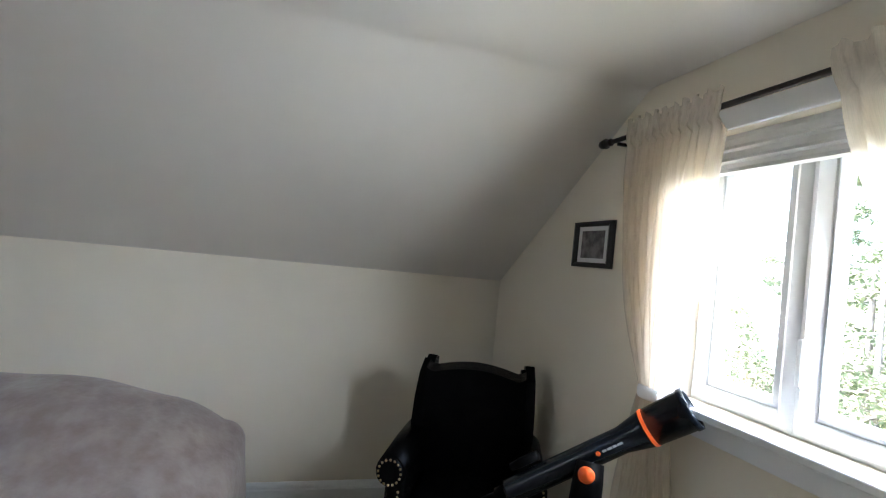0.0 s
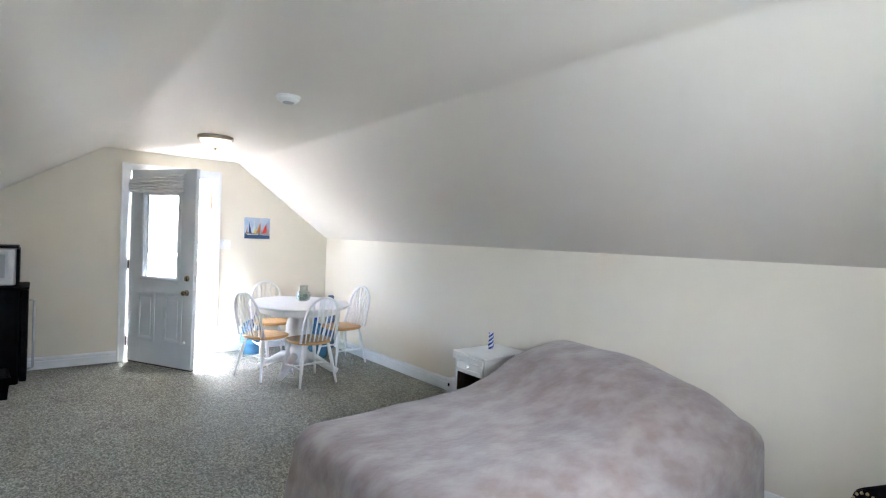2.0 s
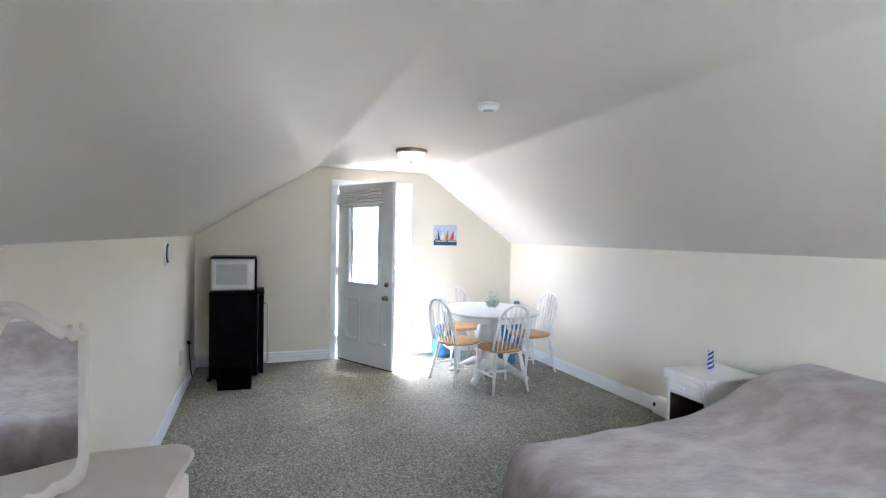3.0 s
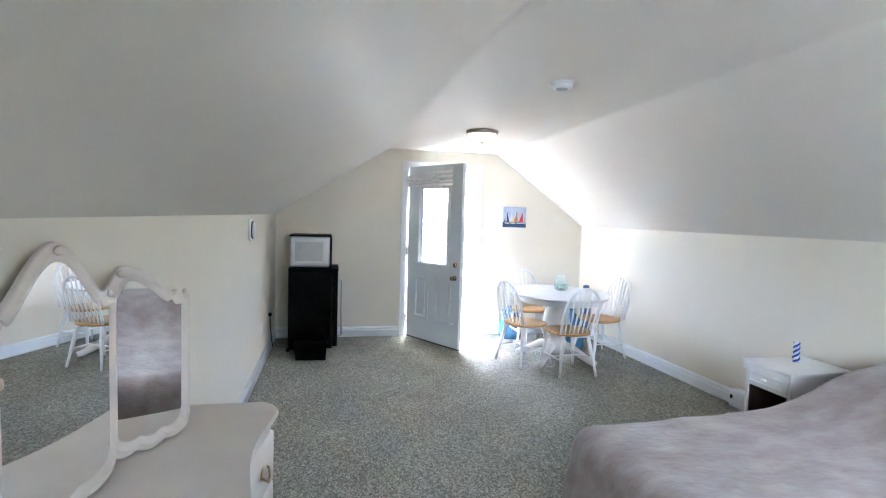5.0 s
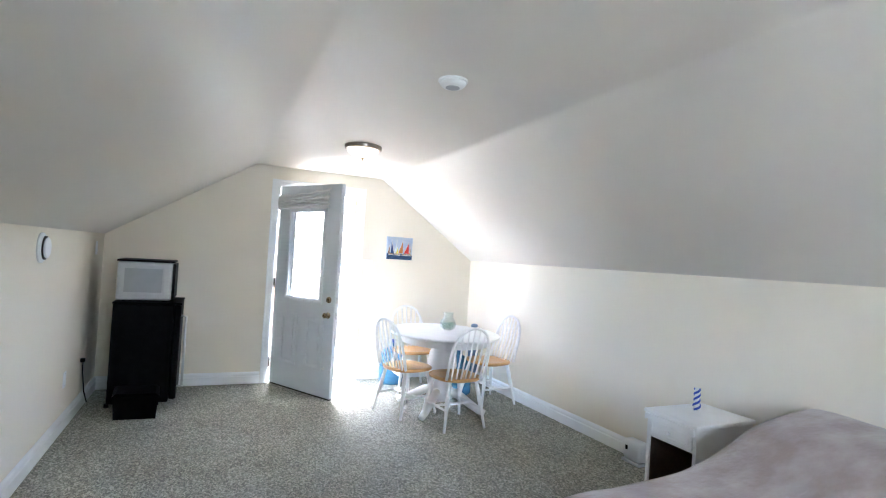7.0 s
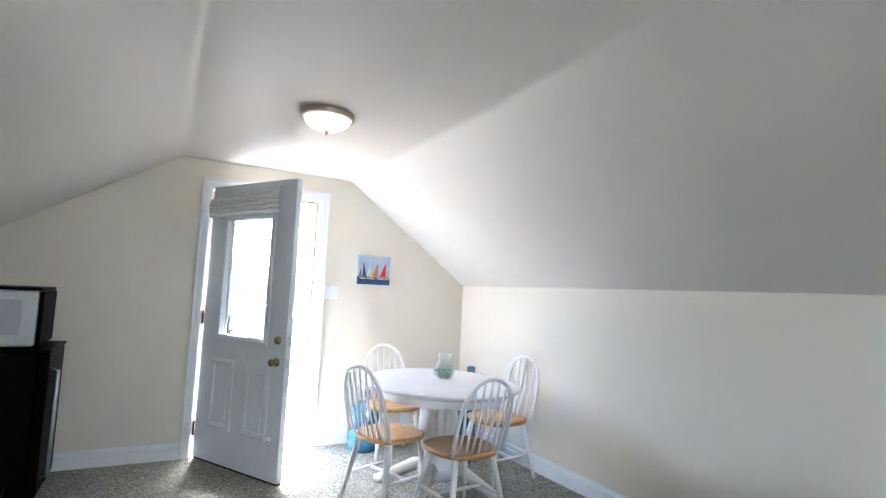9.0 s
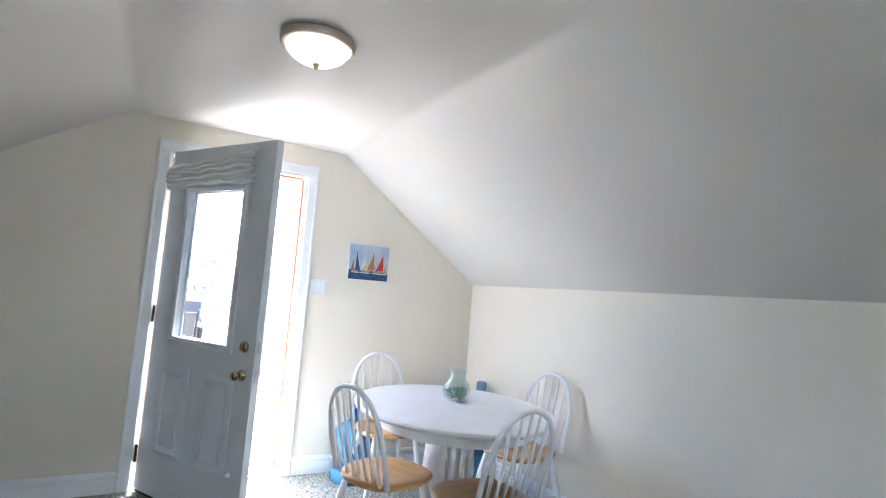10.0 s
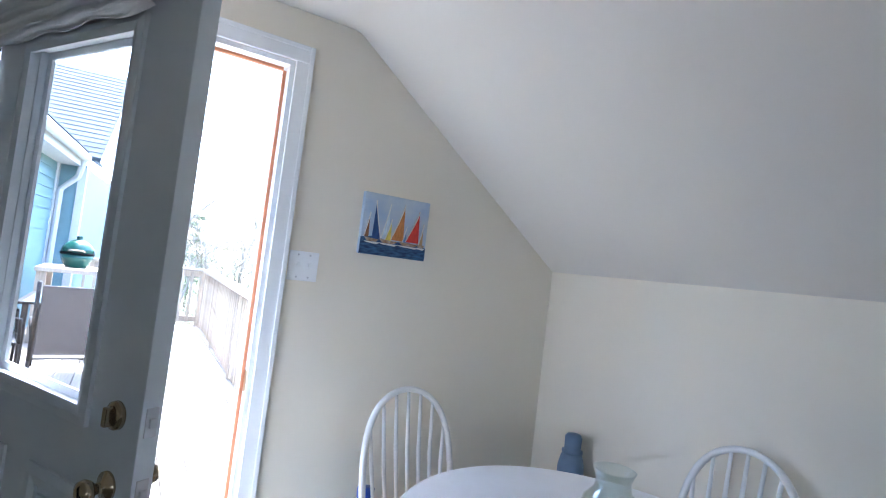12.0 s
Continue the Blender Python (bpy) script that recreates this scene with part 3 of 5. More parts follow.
SHEER_T = sheer_material()
curtain(0.80, 0.33, 0.56, 1.10, 1, "cream sheer curtain tied back beside the window")
curtain(-0.75, 0.0, -0.62, 1.10, -1, "cream sheer curtain tied back beside the window")
rod = thing("curtain_rod", Matrix(), "black metal curtain rod with leaf finials above the window", "curtain rod")
part("pole", T([(-0.86, YS + 0.075, 2.04), (0.93, YS + 0.075, 2.04)], 0.010, 12), DARKM, rod)
for x, s in ((0.93, 1), (-0.86, -1)):
    part("finial", L([(0.0, 0.0), (0.010, 0.002), (0.016, 0.012), (0.010, 0.022), (0.022, 0.045), (0.018, 0.075), (0.006, 0.095), (0.0, 0.10)], 14, pose(x, YS + 0.075, 2.04, 0, 90 * s, 0)), DARKM, rod, "", True)
for x in (0.89, -0.82):
    part("bracket", B((x - 0.008, YS + 0.001, 2.018), (x + 0.008, YS + 0.075, 2.030), bevel=0.002), DARKM, rod)


# ---- things on walls and ceiling ----
def framed_picture():
    p = thing("framed_picture", pose(1.112, YS + 0.004, 1.618, 0, 0, 0), "black framed dark photograph with a white mat on the wall", "picture")
    w, h = 0.160, 0.104
    part("frame", frame_of(bmesh.new(), [(-w, -h), (w, -h), (w, h), (-w, h)], [(-w + 0.038, -h + 0.022), (w - 0.038, -h + 0.022), (w - 0.038, h - 0.022), (-w + 0.038, h - 0.022)], 0.02), BLACKF, p)
    part("mat_board", B((-w + 0.03, 0.001, -h + 0.018), (w - 0.03, 0.006, h - 0.018)), MAT, p)
    part("print", B((-0.092, 0.0062, -0.062), (0.092, 0.0082, 0.062)), PHOTO, p)


framed_picture()


def sail_canvas():
    p = thing("canvas_painting", pose(1.069, YN - 0.028, 1.476), "small canvas painting of colourful sailing boats on blue water", "painting")
    w, h = 0.152, 0.127
    part("canvas", B((-w, 0, -h), (w, 0.026, h), bevel=0.003), material("pale_sky_canvas", (0.40, 0.50, 0.68), 0.8, second=(0.66, 0.68, 0.66), scale=9, mix=0.7, bump=0.2, bump_scale=200), p)
    sea = [(-w, -h), (w, -h), (w, -h + 0.055), (0.06, -h + 0.07), (-0.02, -h + 0.062), (-0.09, -h + 0.078), (-w, -h + 0.068)]
    part("sea", prism(bmesh.new(), sea, -0.0015), material("painted_sea", (0.008, 0.025, 0.09), 0.6, second=(0.06, 0.15, 0.30), scale=30, mix=0.8, stretch=(1, 1, 4)), p)
    white = material("white_paint_stroke", (0.78, 0.76, 0.72), 0.6, second=(0.6, 0.6, 0.6), scale=40, mix=0.5)
    # apex x, apex z, foot width, colour
    sails = [(-0.122, 0.045, 0.020, (0.20, 0.08, 0.03)), (-0.098, 0.098, -0.036, (0.012, 0.045, 0.16)), (-0.035, 0.092, 0.030, (0.50, 0.58, 0.66)),
             (-0.022, 0.030, 0.026, (0.62, 0.52, 0.10)), (0.032, 0.098, 0.052, (0.42, 0.16, 0.04)), (0.050, 0.010, 0.016, (0.10, 0.22, 0.45)),
             (0.104, 0.080, 0.056, (0.52, 0.03, 0.02)), (0.130, 0.030, 0.018, (0.45, 0.28, 0.14))]
    for k, (x, top, wd, c) in enumerate(sails):
        n, foot = 8, -0.056 - 0.006 * (k % 2)
        curve = [(x - wd * (1 - u / n) ** 1.2, foot + (top - foot) * u / n) for u in range(n + 1)]
        d = -0.0022 - 0.0003 * k
        part("sail", prism(bmesh.new(), [(x + wd * 0.16, foot)] + curve, d), material("sail_paint", c, 0.6, second=tuple(min(1, v * 1.6 + 0.015) for v in c), scale=30, mix=0.7, stretch=(3, 1, 1)), p)
        part("sail_edge", prism(bmesh.new(), curve + [(a + 0.0035 * math.copysign(1, wd), b) for a, b in curve[::-1]], d - 0.0012), white, p)
    for k, (x, wd) in enumerate(((-0.105, 0.035), (-0.03, 0.045), (0.065, 0.05), (0.125, 0.02))):
        part("hull", prism(bmesh.new(), [(x - wd * 0.9, -0.058), (x + wd * 0.9, -0.062), (x + wd * 0.6, -0.073), (x - wd * 0.5, -0.073)], -0.0055), material("hull_paint", (0.30, 0.17, 0.09), 0.6, second=(0.62, 0.55, 0.45), scale=60, mix=0.7), p)
        part("foam", prism(bmesh.new(), [(x - wd, -0.0735), (x + wd * 1.1, -0.0745), (x + wd * 0.7, -0.082), (x - wd * 0.6, -0.079)], -0.0035), white, p)


sail_canvas()


def wall_plate(m, gangs, kind, label, category):
    p = thing(kind, m, label, category)
    w = 0.035 + 0.023 * (gangs - 1)
    part("plate", B((-w, 0, -0.057), (w, 0.006, 0.057), bevel=0.003), TRIM, p)
    for g in range(gangs):
        x = (g - (gangs - 1) / 2) * 0.046
        if kind == "light_switch":
            part("toggle", B((x - 0.005, -0.010, -0.003), (x + 0.005, 0.0, 0.014), bevel=0.002), TRIM, p)
        else:
            for z in (-0.02, 0.02):
                part("socket", L([(0.0, 0.0), (0.017, 0.0), (0.016, 0.003), (0.0, 0.003)], 20, pose(x, 0, z, 90, 0, 0)), TRIM, p)
        for z in (-0.043, 0.043):
            part("screw", L([(0.0, 0.0), (0.004, 0.0), (0.003, 0.0015), (0.0, 0.0015)], 10, pose(x, 0, z, 90, 0, 0)), STEEL, p)


wall_plate(pose(0.708, YN - 0.007, 1.27), 2, "light_switch", "white double toggle light switch on the cream wall", "light switch")
heater = thing("space_heater", pose(2.0, 5.12, 0), "small white plastic heater on the carpet by the baseboard", "heater")
part("body", B((-0.045, -0.08, 0.02), (0.045, 0.08, 0.165), bevel=0.02), TRIM, heater, "", True)
part("base", B((-0.05, -0.085, 0.0), (0.05, 0.085, 0.0198), bevel=0.004), PANELG, heater)
part("button", B((-0.052, 0.03, 0.09), (-0.0452, 0.05, 0.12), bevel=0.002), BLACKP, heater, "black switch")
wall_plate(pose(XW + 0.007, 6.75, 0.36, 0, 0, 90), 1, "wall_outlet", "white electrical outlet low on the wall", "outlet")
wall_plate(pose(XW + 0.007, 7.55, 1.30, 0, 0, 90), 1, "wall_outlet", "white electrical outlet on the cream wall", "outlet")

vent = thing("wall_vent", pose(XW + 0.001, 5.95, 1.31, 0, 90, 0), "round white wall vent with a dark gap round its cap", "vent")
part("flange", L([(0.0, 0.0), (0.088, 0.0), (0.088, 0.010), (0.074, 0.020), (0.0, 0.020)], 36), TRIM, vent, "", True)
part("gap", L([(0.0, 0.0201), (0.070, 0.0201), (0.068, 0.027), (0.0, 0.027)], 36), DARKM, vent, "dark recess")
part("cap", L([(0.0, 0.0271), (0.058, 0.0271), (0.062, 0.032), (0.052, 0.040), (0.0, 0.043)], 36), TRIM, vent, "", True)


def ceiling_lamp():
    c = thing("ceiling_light", pose(0.155, 6.29, H), "lit frosted bowl ceiling light with a bronze rim", "ceiling light")
    part("rim", L([(0.0000, 0.0000), (0.1435, 0.0000), (0.1476, -0.0094), (0.1410, -0.0172), (0.1460, -0.0265), (0.1312, -0.0328), (0.1230, -0.0234), (0.0000, -0.0234)], 48), NICKEL, c, "brushed bronze rim", True)
    part("bowl", L([(0.1246, -0.0281), (0.1214, -0.0429), (0.1050, -0.0640), (0.0779, -0.0811), (0.0451, -0.0913), (0.0000, -0.0952)], 48), LAMPGL, c, "glowing frosted alabaster glass", True)
    part("finial", L([(0.0000, -0.0920), (0.0115, -0.0936), (0.0131, -0.0998), (0.0066, -0.1045), (0.0090, -0.1108), (0.0049, -0.1170), (0.0000, -0.1186)], 18), BRASS, c, "brass finial", True)


ceiling_lamp()
sm = thing("smoke_detector", pose(0.105, 4.52, H), "white round smoke detector on the ceiling", "smoke detector")
part("base", L([(0.0, 0.0), (0.070, 0.0), (0.070, -0.010), (0.0, -0.010)], 40), TRIM, sm)
part("body", L([(0.0, -0.0102), (0.062, -0.0102), (0.062, -0.022), (0.050, -0.034), (0.040, -0.036), (0.0, -0.036)], 40), TRIM, sm, "", True)
part("grille", L([(0.022, -0.0362), (0.034, -0.0362), (0.033, -0.039), (0.023, -0.039)], 30), PANELG, sm)


# ---- bed ----
def bed():
    b = thing("bed", pose(0.12, 0.545, 0), "bed made up with a mauve plush blanket over its pillows", "bed")
    x0, x1, y0, y1 = -0.05, 1.93, 2.15, 3.32
    part("mattress", B((x0 + 0.04, y0 + 0.03, 0.22), (x1, y1 - 0.03, 0.42), bevel=0.04), SHEET, b)
    part("base", B((x0 + 0.08, y0 + 0.06, 0.07), (x1, y1 - 0.06, 0.219), bevel=0.01), DARKM, b, "dark bed base")
    for x in (x0 + 0.12, x1 - 0.08):
        for y in (y0 + 0.1, y1 - 0.1):
            part("leg", B((x - 0.025, y - 0.025, 0.0), (x + 0.025, y + 0.025, 0.0699)), DARKM, b)
    lx, ly, drop, step = x1 - x0, y1 - y0, 0.46, 0.035
    rad = 0.105
    bm = bmesh.new()
    na, nb = int((lx + drop) / step), int((ly + 2 * drop) / step)
    def top(x, y):
        s = (x - x0) / lx
        z = 0.495 + 0.055 * s + 0.02 * math.sin(s * 7 + y * 3) * 0.3
        hump = 1 / (1 + math.exp(-(x - 1.27) / 0.115))
        two = 0.95 + 0.05 * abs(math.cos((y - y0) / ly * 2 * math.pi))
        far = min(1.0, max(0.0, (y - y0 + 0.05) / 0.85))
        z += 0.205 * hump * two * (0.34 + 0.66 * far * far * (3 - 2 * far))
        z -= 0.09 * max(0.0, (y0 + 0.28 - y) / 0.28) ** 2
        z += 0.010 * noise.noise(Vector((x * 2.3, y * 2.3, 0))) + 0.006 * noise.noise(Vector((x * 6, y * 6, 3)))
        if x > 1.80:
            z -= 0.05 * ((x - 1.80) / 0.13) ** 2
        return z
    grid = []
    for i in range(na + 1):
        a = -drop + (lx + drop) * i / na
        row = []
        for j in range(nb + 1):
            c = -drop + (ly + 2 * drop) * j / nb
            da = max(0.0, -a)
            db = -min(0.0, c) if c < 0 else max(0.0, c - ly)
            sgn = -1 if c < 0 else 1
            px, py = x0 + max(0, a), y0 + min(max(c, 0), ly)
            s = math.hypot(da, db)
            z = top(px, py)
            if s > 0:
                ang = min(s / rad, math.pi / 2)
                out, down = rad * math.sin(ang), rad * (1 - math.cos(ang)) + max(0, s - rad * math.pi / 2)
                along = px * 9 + py * 9 + (2.5 * math.atan2(db, da + 1e-6) if da > 0 and db > 0 else 0)
                out += (0.018 * math.sin(along * 1.15) + 0.02) * min(1, down / 0.3) + 0.10 * down * (1 if da > 0 else 0.35)
                px -= out * da / s
                py += out * db / s * sgn
                z = max(0.03, z - down)
            row.append(bm.verts.new((px, py, z)))
        grid.append(row)
    for i in range(na):
        for j in range(nb):
            bm.faces.new((grid[i][j], grid[i + 1][j], grid[i + 1][j + 1], grid[i][j + 1]))
    part("blanket", bm, VELVET, b, "mottled mauve plush blanket", True)
    for y in (2.47, 2.98):
        part("pillow", L([(0.0, -0.055), (0.16, -0.05), (0.24, 0.0), (0.16, 0.05), (0.0, 0.055)], 24, pose(1.66, y, 0.50), 0.85, 1.0), SHEET, b, "", True)


bed()


# ---- nightstand ----
def scallop(a, b, z0, z1, n=18, depth=0.018):
    low = [(a + (b - a) * i / n, z0 + depth * abs(math.sin(3 * math.pi * i / n))) for i in range(n + 1)]
    return low + [(b, z1), (a, z1)]


def nightstand():
    # front faces -x; local x across the front (towards +y world reversed), y depth
    n = thing("nightstand", pose(1.52, 4.40, 0, 0, 0, -90), "small white nightstand with one drawer above an open dark shelf", "nightstand")
    w, d, h = 0.168, 0.45, 0.585
    part("top", B((-w - 0.015, -0.02, h - 0.022), (w + 0.015, d + 0.01, h), bevel=0.006), FURN, n)
    for x in (-w, w - 0.02):
        part("side_panel", B((x, 0, 0.10), (x + 0.02, d, h - 0.0222)), FURN, n)
    # dark back and thin added sheets paint the shade inside the compartment
    part("back_panel", B((-w + 0.0202, d - 0.012, 0.12), (w - 0.0202, d, h - 0.0225)), SHADEWOOD, n, "back panel coloured dark brown for the shade inside")
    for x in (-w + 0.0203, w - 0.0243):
        part("shade_lining", B((x, 0.012, 0.161), (x + 0.004, d - 0.0125, 0.4245)), SHADEWOOD, n, "added dark brown sheet for shade on the inner side")
    part("shelf_shade", B((-w + 0.025, 0.013, 0.1601), (w - 0.025, d - 0.013, 0.164)), SHADEWOOD, n, "added dark brown sheet for shade on the shelf")
    part("drawer_shade", B((-w + 0.025, 0.013, 0.4205), (w - 0.025, d - 0.013, 0.4248)), SHADEWOOD, n, "added dark brown sheet for shade under the drawer")
    part("shelf", B((-w + 0.0202, 0.01, 0.14), (w - 0.0202, d - 0.0125, 0.16)), FURN, n)
    part("drawer_floor", B((-w + 0.0202, 0.012, 0.425), (w - 0.0202, d - 0.0125, 0.437)), FURN, n)
    dr = part("drawer", B((-w + 0.022, -0.012, 0.44), (w - 0.022, 0.0, h - 0.05), bevel=0.004), FURN, n)
    part("knob", L([(0.0, 0.0), (0.008, 0.0), (0.007, 0.012), (0.014, 0.02), (0.010, 0.028), (0.0, 0.03)], 16, pose(0, -0.012, 0.49, 90, 0, 0)), FURN, dr, "", True)
    part("moulding", frame_of(bmesh.new(), [(-w + 0.035, 0.455), (w - 0.035, 0.455), (w - 0.035, h - 0.06), (-w + 0.035, h - 0.06)], [(-w + 0.05, 0.468), (w - 0.05, 0.468), (w - 0.05, h - 0.073), (-w + 0.05, h - 0.073)], -0.005, pose(0, -0.0122, 0)), FURN, dr)
    part("apron", prism(bmesh.new(), scallop(-w, w, h - 0.062, h - 0.0225), 0.012, pose(0, -0.0255, 0)), FURN, n, "scalloped apron")
    for x in (-w + 0.012, w - 0.012):
        for y in (0.015, d - 0.02):
            part("leg", L([(0.012, 0.0), (0.016, 0.03), (0.020, 0.11)], 12, pose(x, y, 0)), FURN, n, "", True)


nightstand()
bt = thing("glass_bottle", pose(1.79, 4.46, 0.5855) @ Matrix.Diagonal((0.66, 0.66, 0.84, 1.0)), "blue and white spiral striped bottle on the nightstand", "bottle")
part("body", L([(0.0, 0.0), (0.030, 0.0), (0.030, 0.02), (0.022, 0.05), (0.020, 0.10), (0.024, 0.13), (0.018, 0.155), (0.0, 0.16)], 20), MAT, bt, "", True)
prof = [(0.0, 0.0308), (0.02, 0.0308), (0.05, 0.0228), (0.10, 0.0208), (0.13, 0.0248), (0.155, 0.019)]
for k in range(2):
    pts = []
    for i in range(40):
        z = 0.006 + 0.143 * i / 39
        r = next(a[1] + (b[1] - a[1]) * (z - a[0]) / (b[0] - a[0]) for a, b in zip(prof, prof[1:]) if a[0] <= z <= b[0])
        pts.append((r * math.cos(i * 0.30 + math.pi * k), r * math.sin(i * 0.30 + math.pi * k), z))
    part("stripe", T(pts, 0.0085, 8), BLUE, bt, "cobalt blue spiral stripe", True)


# ---- dresser with three-part mirror ----
def dresser():
    d = thing("dresser", pose(0, 0, 0), "ivory painted dresser with a serpentine front and drawers", "dresser")
    ya, yb, xb, xf, h = 2.04, 3.61, -1.745, -1.385, 0.772
    def outline(grow):
        pts = []
        n = 40
        for i in range(n + 1):
            u = i / n
            y = ya - grow + (yb - ya + 2 * grow) * u
            x = xf + grow + 0.022 * math.cos(u * 4 * math.pi) - 0.06 * (max(0, abs(u - 0.5) - 0.45) / 0.05) ** 2
            pts.append((x, y))
        return pts
    def body(grow, z0, z1, bev=0.0):
        bm = bmesh.new()
        o = outline(grow) + [(xb, yb + grow), (xb, ya - grow)]
        lo = [bm.verts.new((x, y, z0)) for x, y in o]
        hi = [bm.verts.new((x, y, z1)) for x, y in o]
        bm.faces.new(lo)
        top = bm.faces.new(hi)
        for i in range(len(o)):
            j = (i + 1) % len(o)
            bm.faces.new((lo[i], lo[j], hi[j], hi[i]))
        if bev:
            bmesh.ops.bevel(bm, geom=list(top.edges), offset=bev, segments=3, affect="EDGES")
        return bm
    part("body", body(0.0, 0.12, h - 0.03), IVORY, d)
    part("moulding", body(0.012, h - 0.0298, h - 0.022, 0.003), IVORY, d)
    part("top", body(0.026, h - 0.0218, h, 0.008), IVORY, d)
    for k, (z0, z1) in enumerate(((0.16, 0.33), (0.345, 0.52), (0.535, 0.70))):
        for c in range(2):
            a, b = ya + 0.04 + c * 0.75, ya + 0.04 + c * 0.75 + 0.73
            bm = bmesh.new()
            n = 20
            prof = []
            for i in range(n + 1):
                y = a + (b - a) * i / n
                u = (y - ya) / (yb - ya)
                prof.append((xf + 0.022 * math.cos(u * 4 * math.pi) - 0.06 * (max(0, abs(u - 0.5) - 0.45) / 0.05) ** 2, y))
            rings = [[bm.verts.new((x + o, y, z)) for x, y in prof] for o, z in ((0.001, z0), (0.014, z0 + 0.008), (0.014, z1 - 0.008), (0.001, z1))]
            for p, q in zip(rings, rings[1:]):
                for i in range(n):
                    bm.faces.new((p[i], p[i + 1], q[i + 1], q[i]))
            for e in (0, n):
                bm.faces.new([r[e] for r in rings])
            dr = part("drawer", bm, IVORY, d, "", True)
            for yy in (a + 0.16, b - 0.16):
                u = (yy - ya) / (yb - ya)
                px = xf + 0.022 * math.cos(u * 4 * math.pi) + 0.015
                zc = (z0 + z1) / 2
                part("handle", T([(px, yy - 0.045, zc + 0.008), (px + 0.012, yy - 0.043, zc), (px + 0.018, yy - 0.02, zc - 0.018), (px + 0.018, yy + 0.02, zc - 0.018), (px + 0.012, yy + 0.043, zc), (px, yy + 0.045, zc + 0.008)], 0.004, 8), BRASS, dr, "aged brass bail pull", True)
                part("back_plate", L([(0.0, 0.0), (0.024, 0.0), (0.02, 0.003), (0.0, 0.003)], 16, pose(px - 0.003, yy, zc + 0.006, 0, 90, 0), 0.8, 2.3), BRASS, dr)
    for y in (ya + 0.05, yb - 0.05):
        for x in (xb + 0.05, xf - 0.05):
            part("leg", L([(0.016, 0.0), (0.022, 0.02), (0.016, 0.06), (0.03, 0.12)], 14, pose(x, y, 0)), IVORY, d, "", True)


dresser()


def arch(w, h, peak, skew=0.0, n=48):
    """A closed outline of a carved mirror frame: shaped crest, straight sides, scalloped foot."""
    pts = []
    for i in range(n + 1):
        u = i / n
        x = w * (1 - 2 * u)
        top = skew * w
        if x * skew > top * skew and skew:
            crest = peak * (0.72 + 0.28 * math.cos(math.pi * abs(x - top) / (w - abs(top))))
        else:
            run = abs(x - top) / (w + abs(top))
            crest = peak * (0.5 + 0.5 * math.cos(math.pi * min(1, run / 0.92))) ** 0.95 + 0.016 * math.exp(-((run - 0.80) / 0.05) ** 2)
        pts.append((x, h + crest))
    m = 24
    for i in range(1, m):
        u = i / m
        x = -w + 2 * w * u
        pts.append((x, -0.012 * abs(math.sin(3 * math.pi * u)) - (0.022 * (1 - (abs(x) / w) ** 2))))
    pts.insert(n + 1, (-w, 0.03))
    pts.append((w, 0.03))
    return pts


def mirror_leaf(name, parent, m, w, h, peak, skew=0.0):
    o = arch(w, h, peak, skew)
    i = [(x * (w - 0.034) / w, 0.036 + z * (h + peak - 0.078) / (h + peak)) for x, z in o]
    ob = part(name, frame_of(bmesh.new(), o, i, 0.022), IVORY, parent, "carved ivory frame", False, m)
    bev = ob.modifiers.new("round", "BEVEL")
    bev.width, bev.segments, bev.limit_method, bev.angle_limit = 0.007, 3, "ANGLE", radians(50)
    part("mirror_glass", prism(bmesh.new(), [(x * 1.015, z) for x, z in i], 0.006, pose(0, 0.008, 0)), MIRROR, ob, "silvered mirror glass")
    part("backing", prism(bmesh.new(), [(x * 1.03, z) for x, z in i], -0.010, pose(0, 0.0055, 0)), IVORY, ob, "plain painted backing")
    part("crest_carving", L([(0.0, 0.0), (0.016, 0.0), (0.013, 0.005), (0.006, 0.007), (0.0, 0.007)], 16, pose(skew * w, 0.021, h + peak - 0.018, -90, 0, 0), 1.3, 0.7), IVORY, ob, "carved shell", True)
    for s in ((-1, 1) if not skew else (-math.copysign(1, skew),)):
        part("scroll", L([(0.0, 0.0), (0.009, 0.0), (0.007, 0.004), (0.0, 0.005)], 14, pose(s * w * 0.80, 0.0215, h + 0.012, -90, 0, 0)), IVORY, ob, "", True)
    return ob


def triple_mirror():
    t = thing("vanity_mirror", pose(0, 0, 0), "three-part ivory vanity mirror with carved frames standing on the dresser", "mirror")
    face = -90  # frame faces +x
    mirror_leaf("centre_leaf", t, pose(-1.745, 2.93, 0.806, 0, 0, face - 10), 0.21, 0.43, 0.145)
    mirror_leaf("side_leaf", t, pose(-1.675, 3.29, 0.806, 0, 0, face - 34), 0.135, 0.395, 0.10, 0.62)
    mirror_leaf("side_leaf", t, pose(-1.68, 2.585, 0.806, 0, 0, face + 30), 0.135, 0.395, 0.10, -0.62)
    part("foot_rail", B((-1.783, 2.76, 0.772), (-1.743, 3.10, 0.806), bevel=0.004), IVORY, t)


triple_mirror()


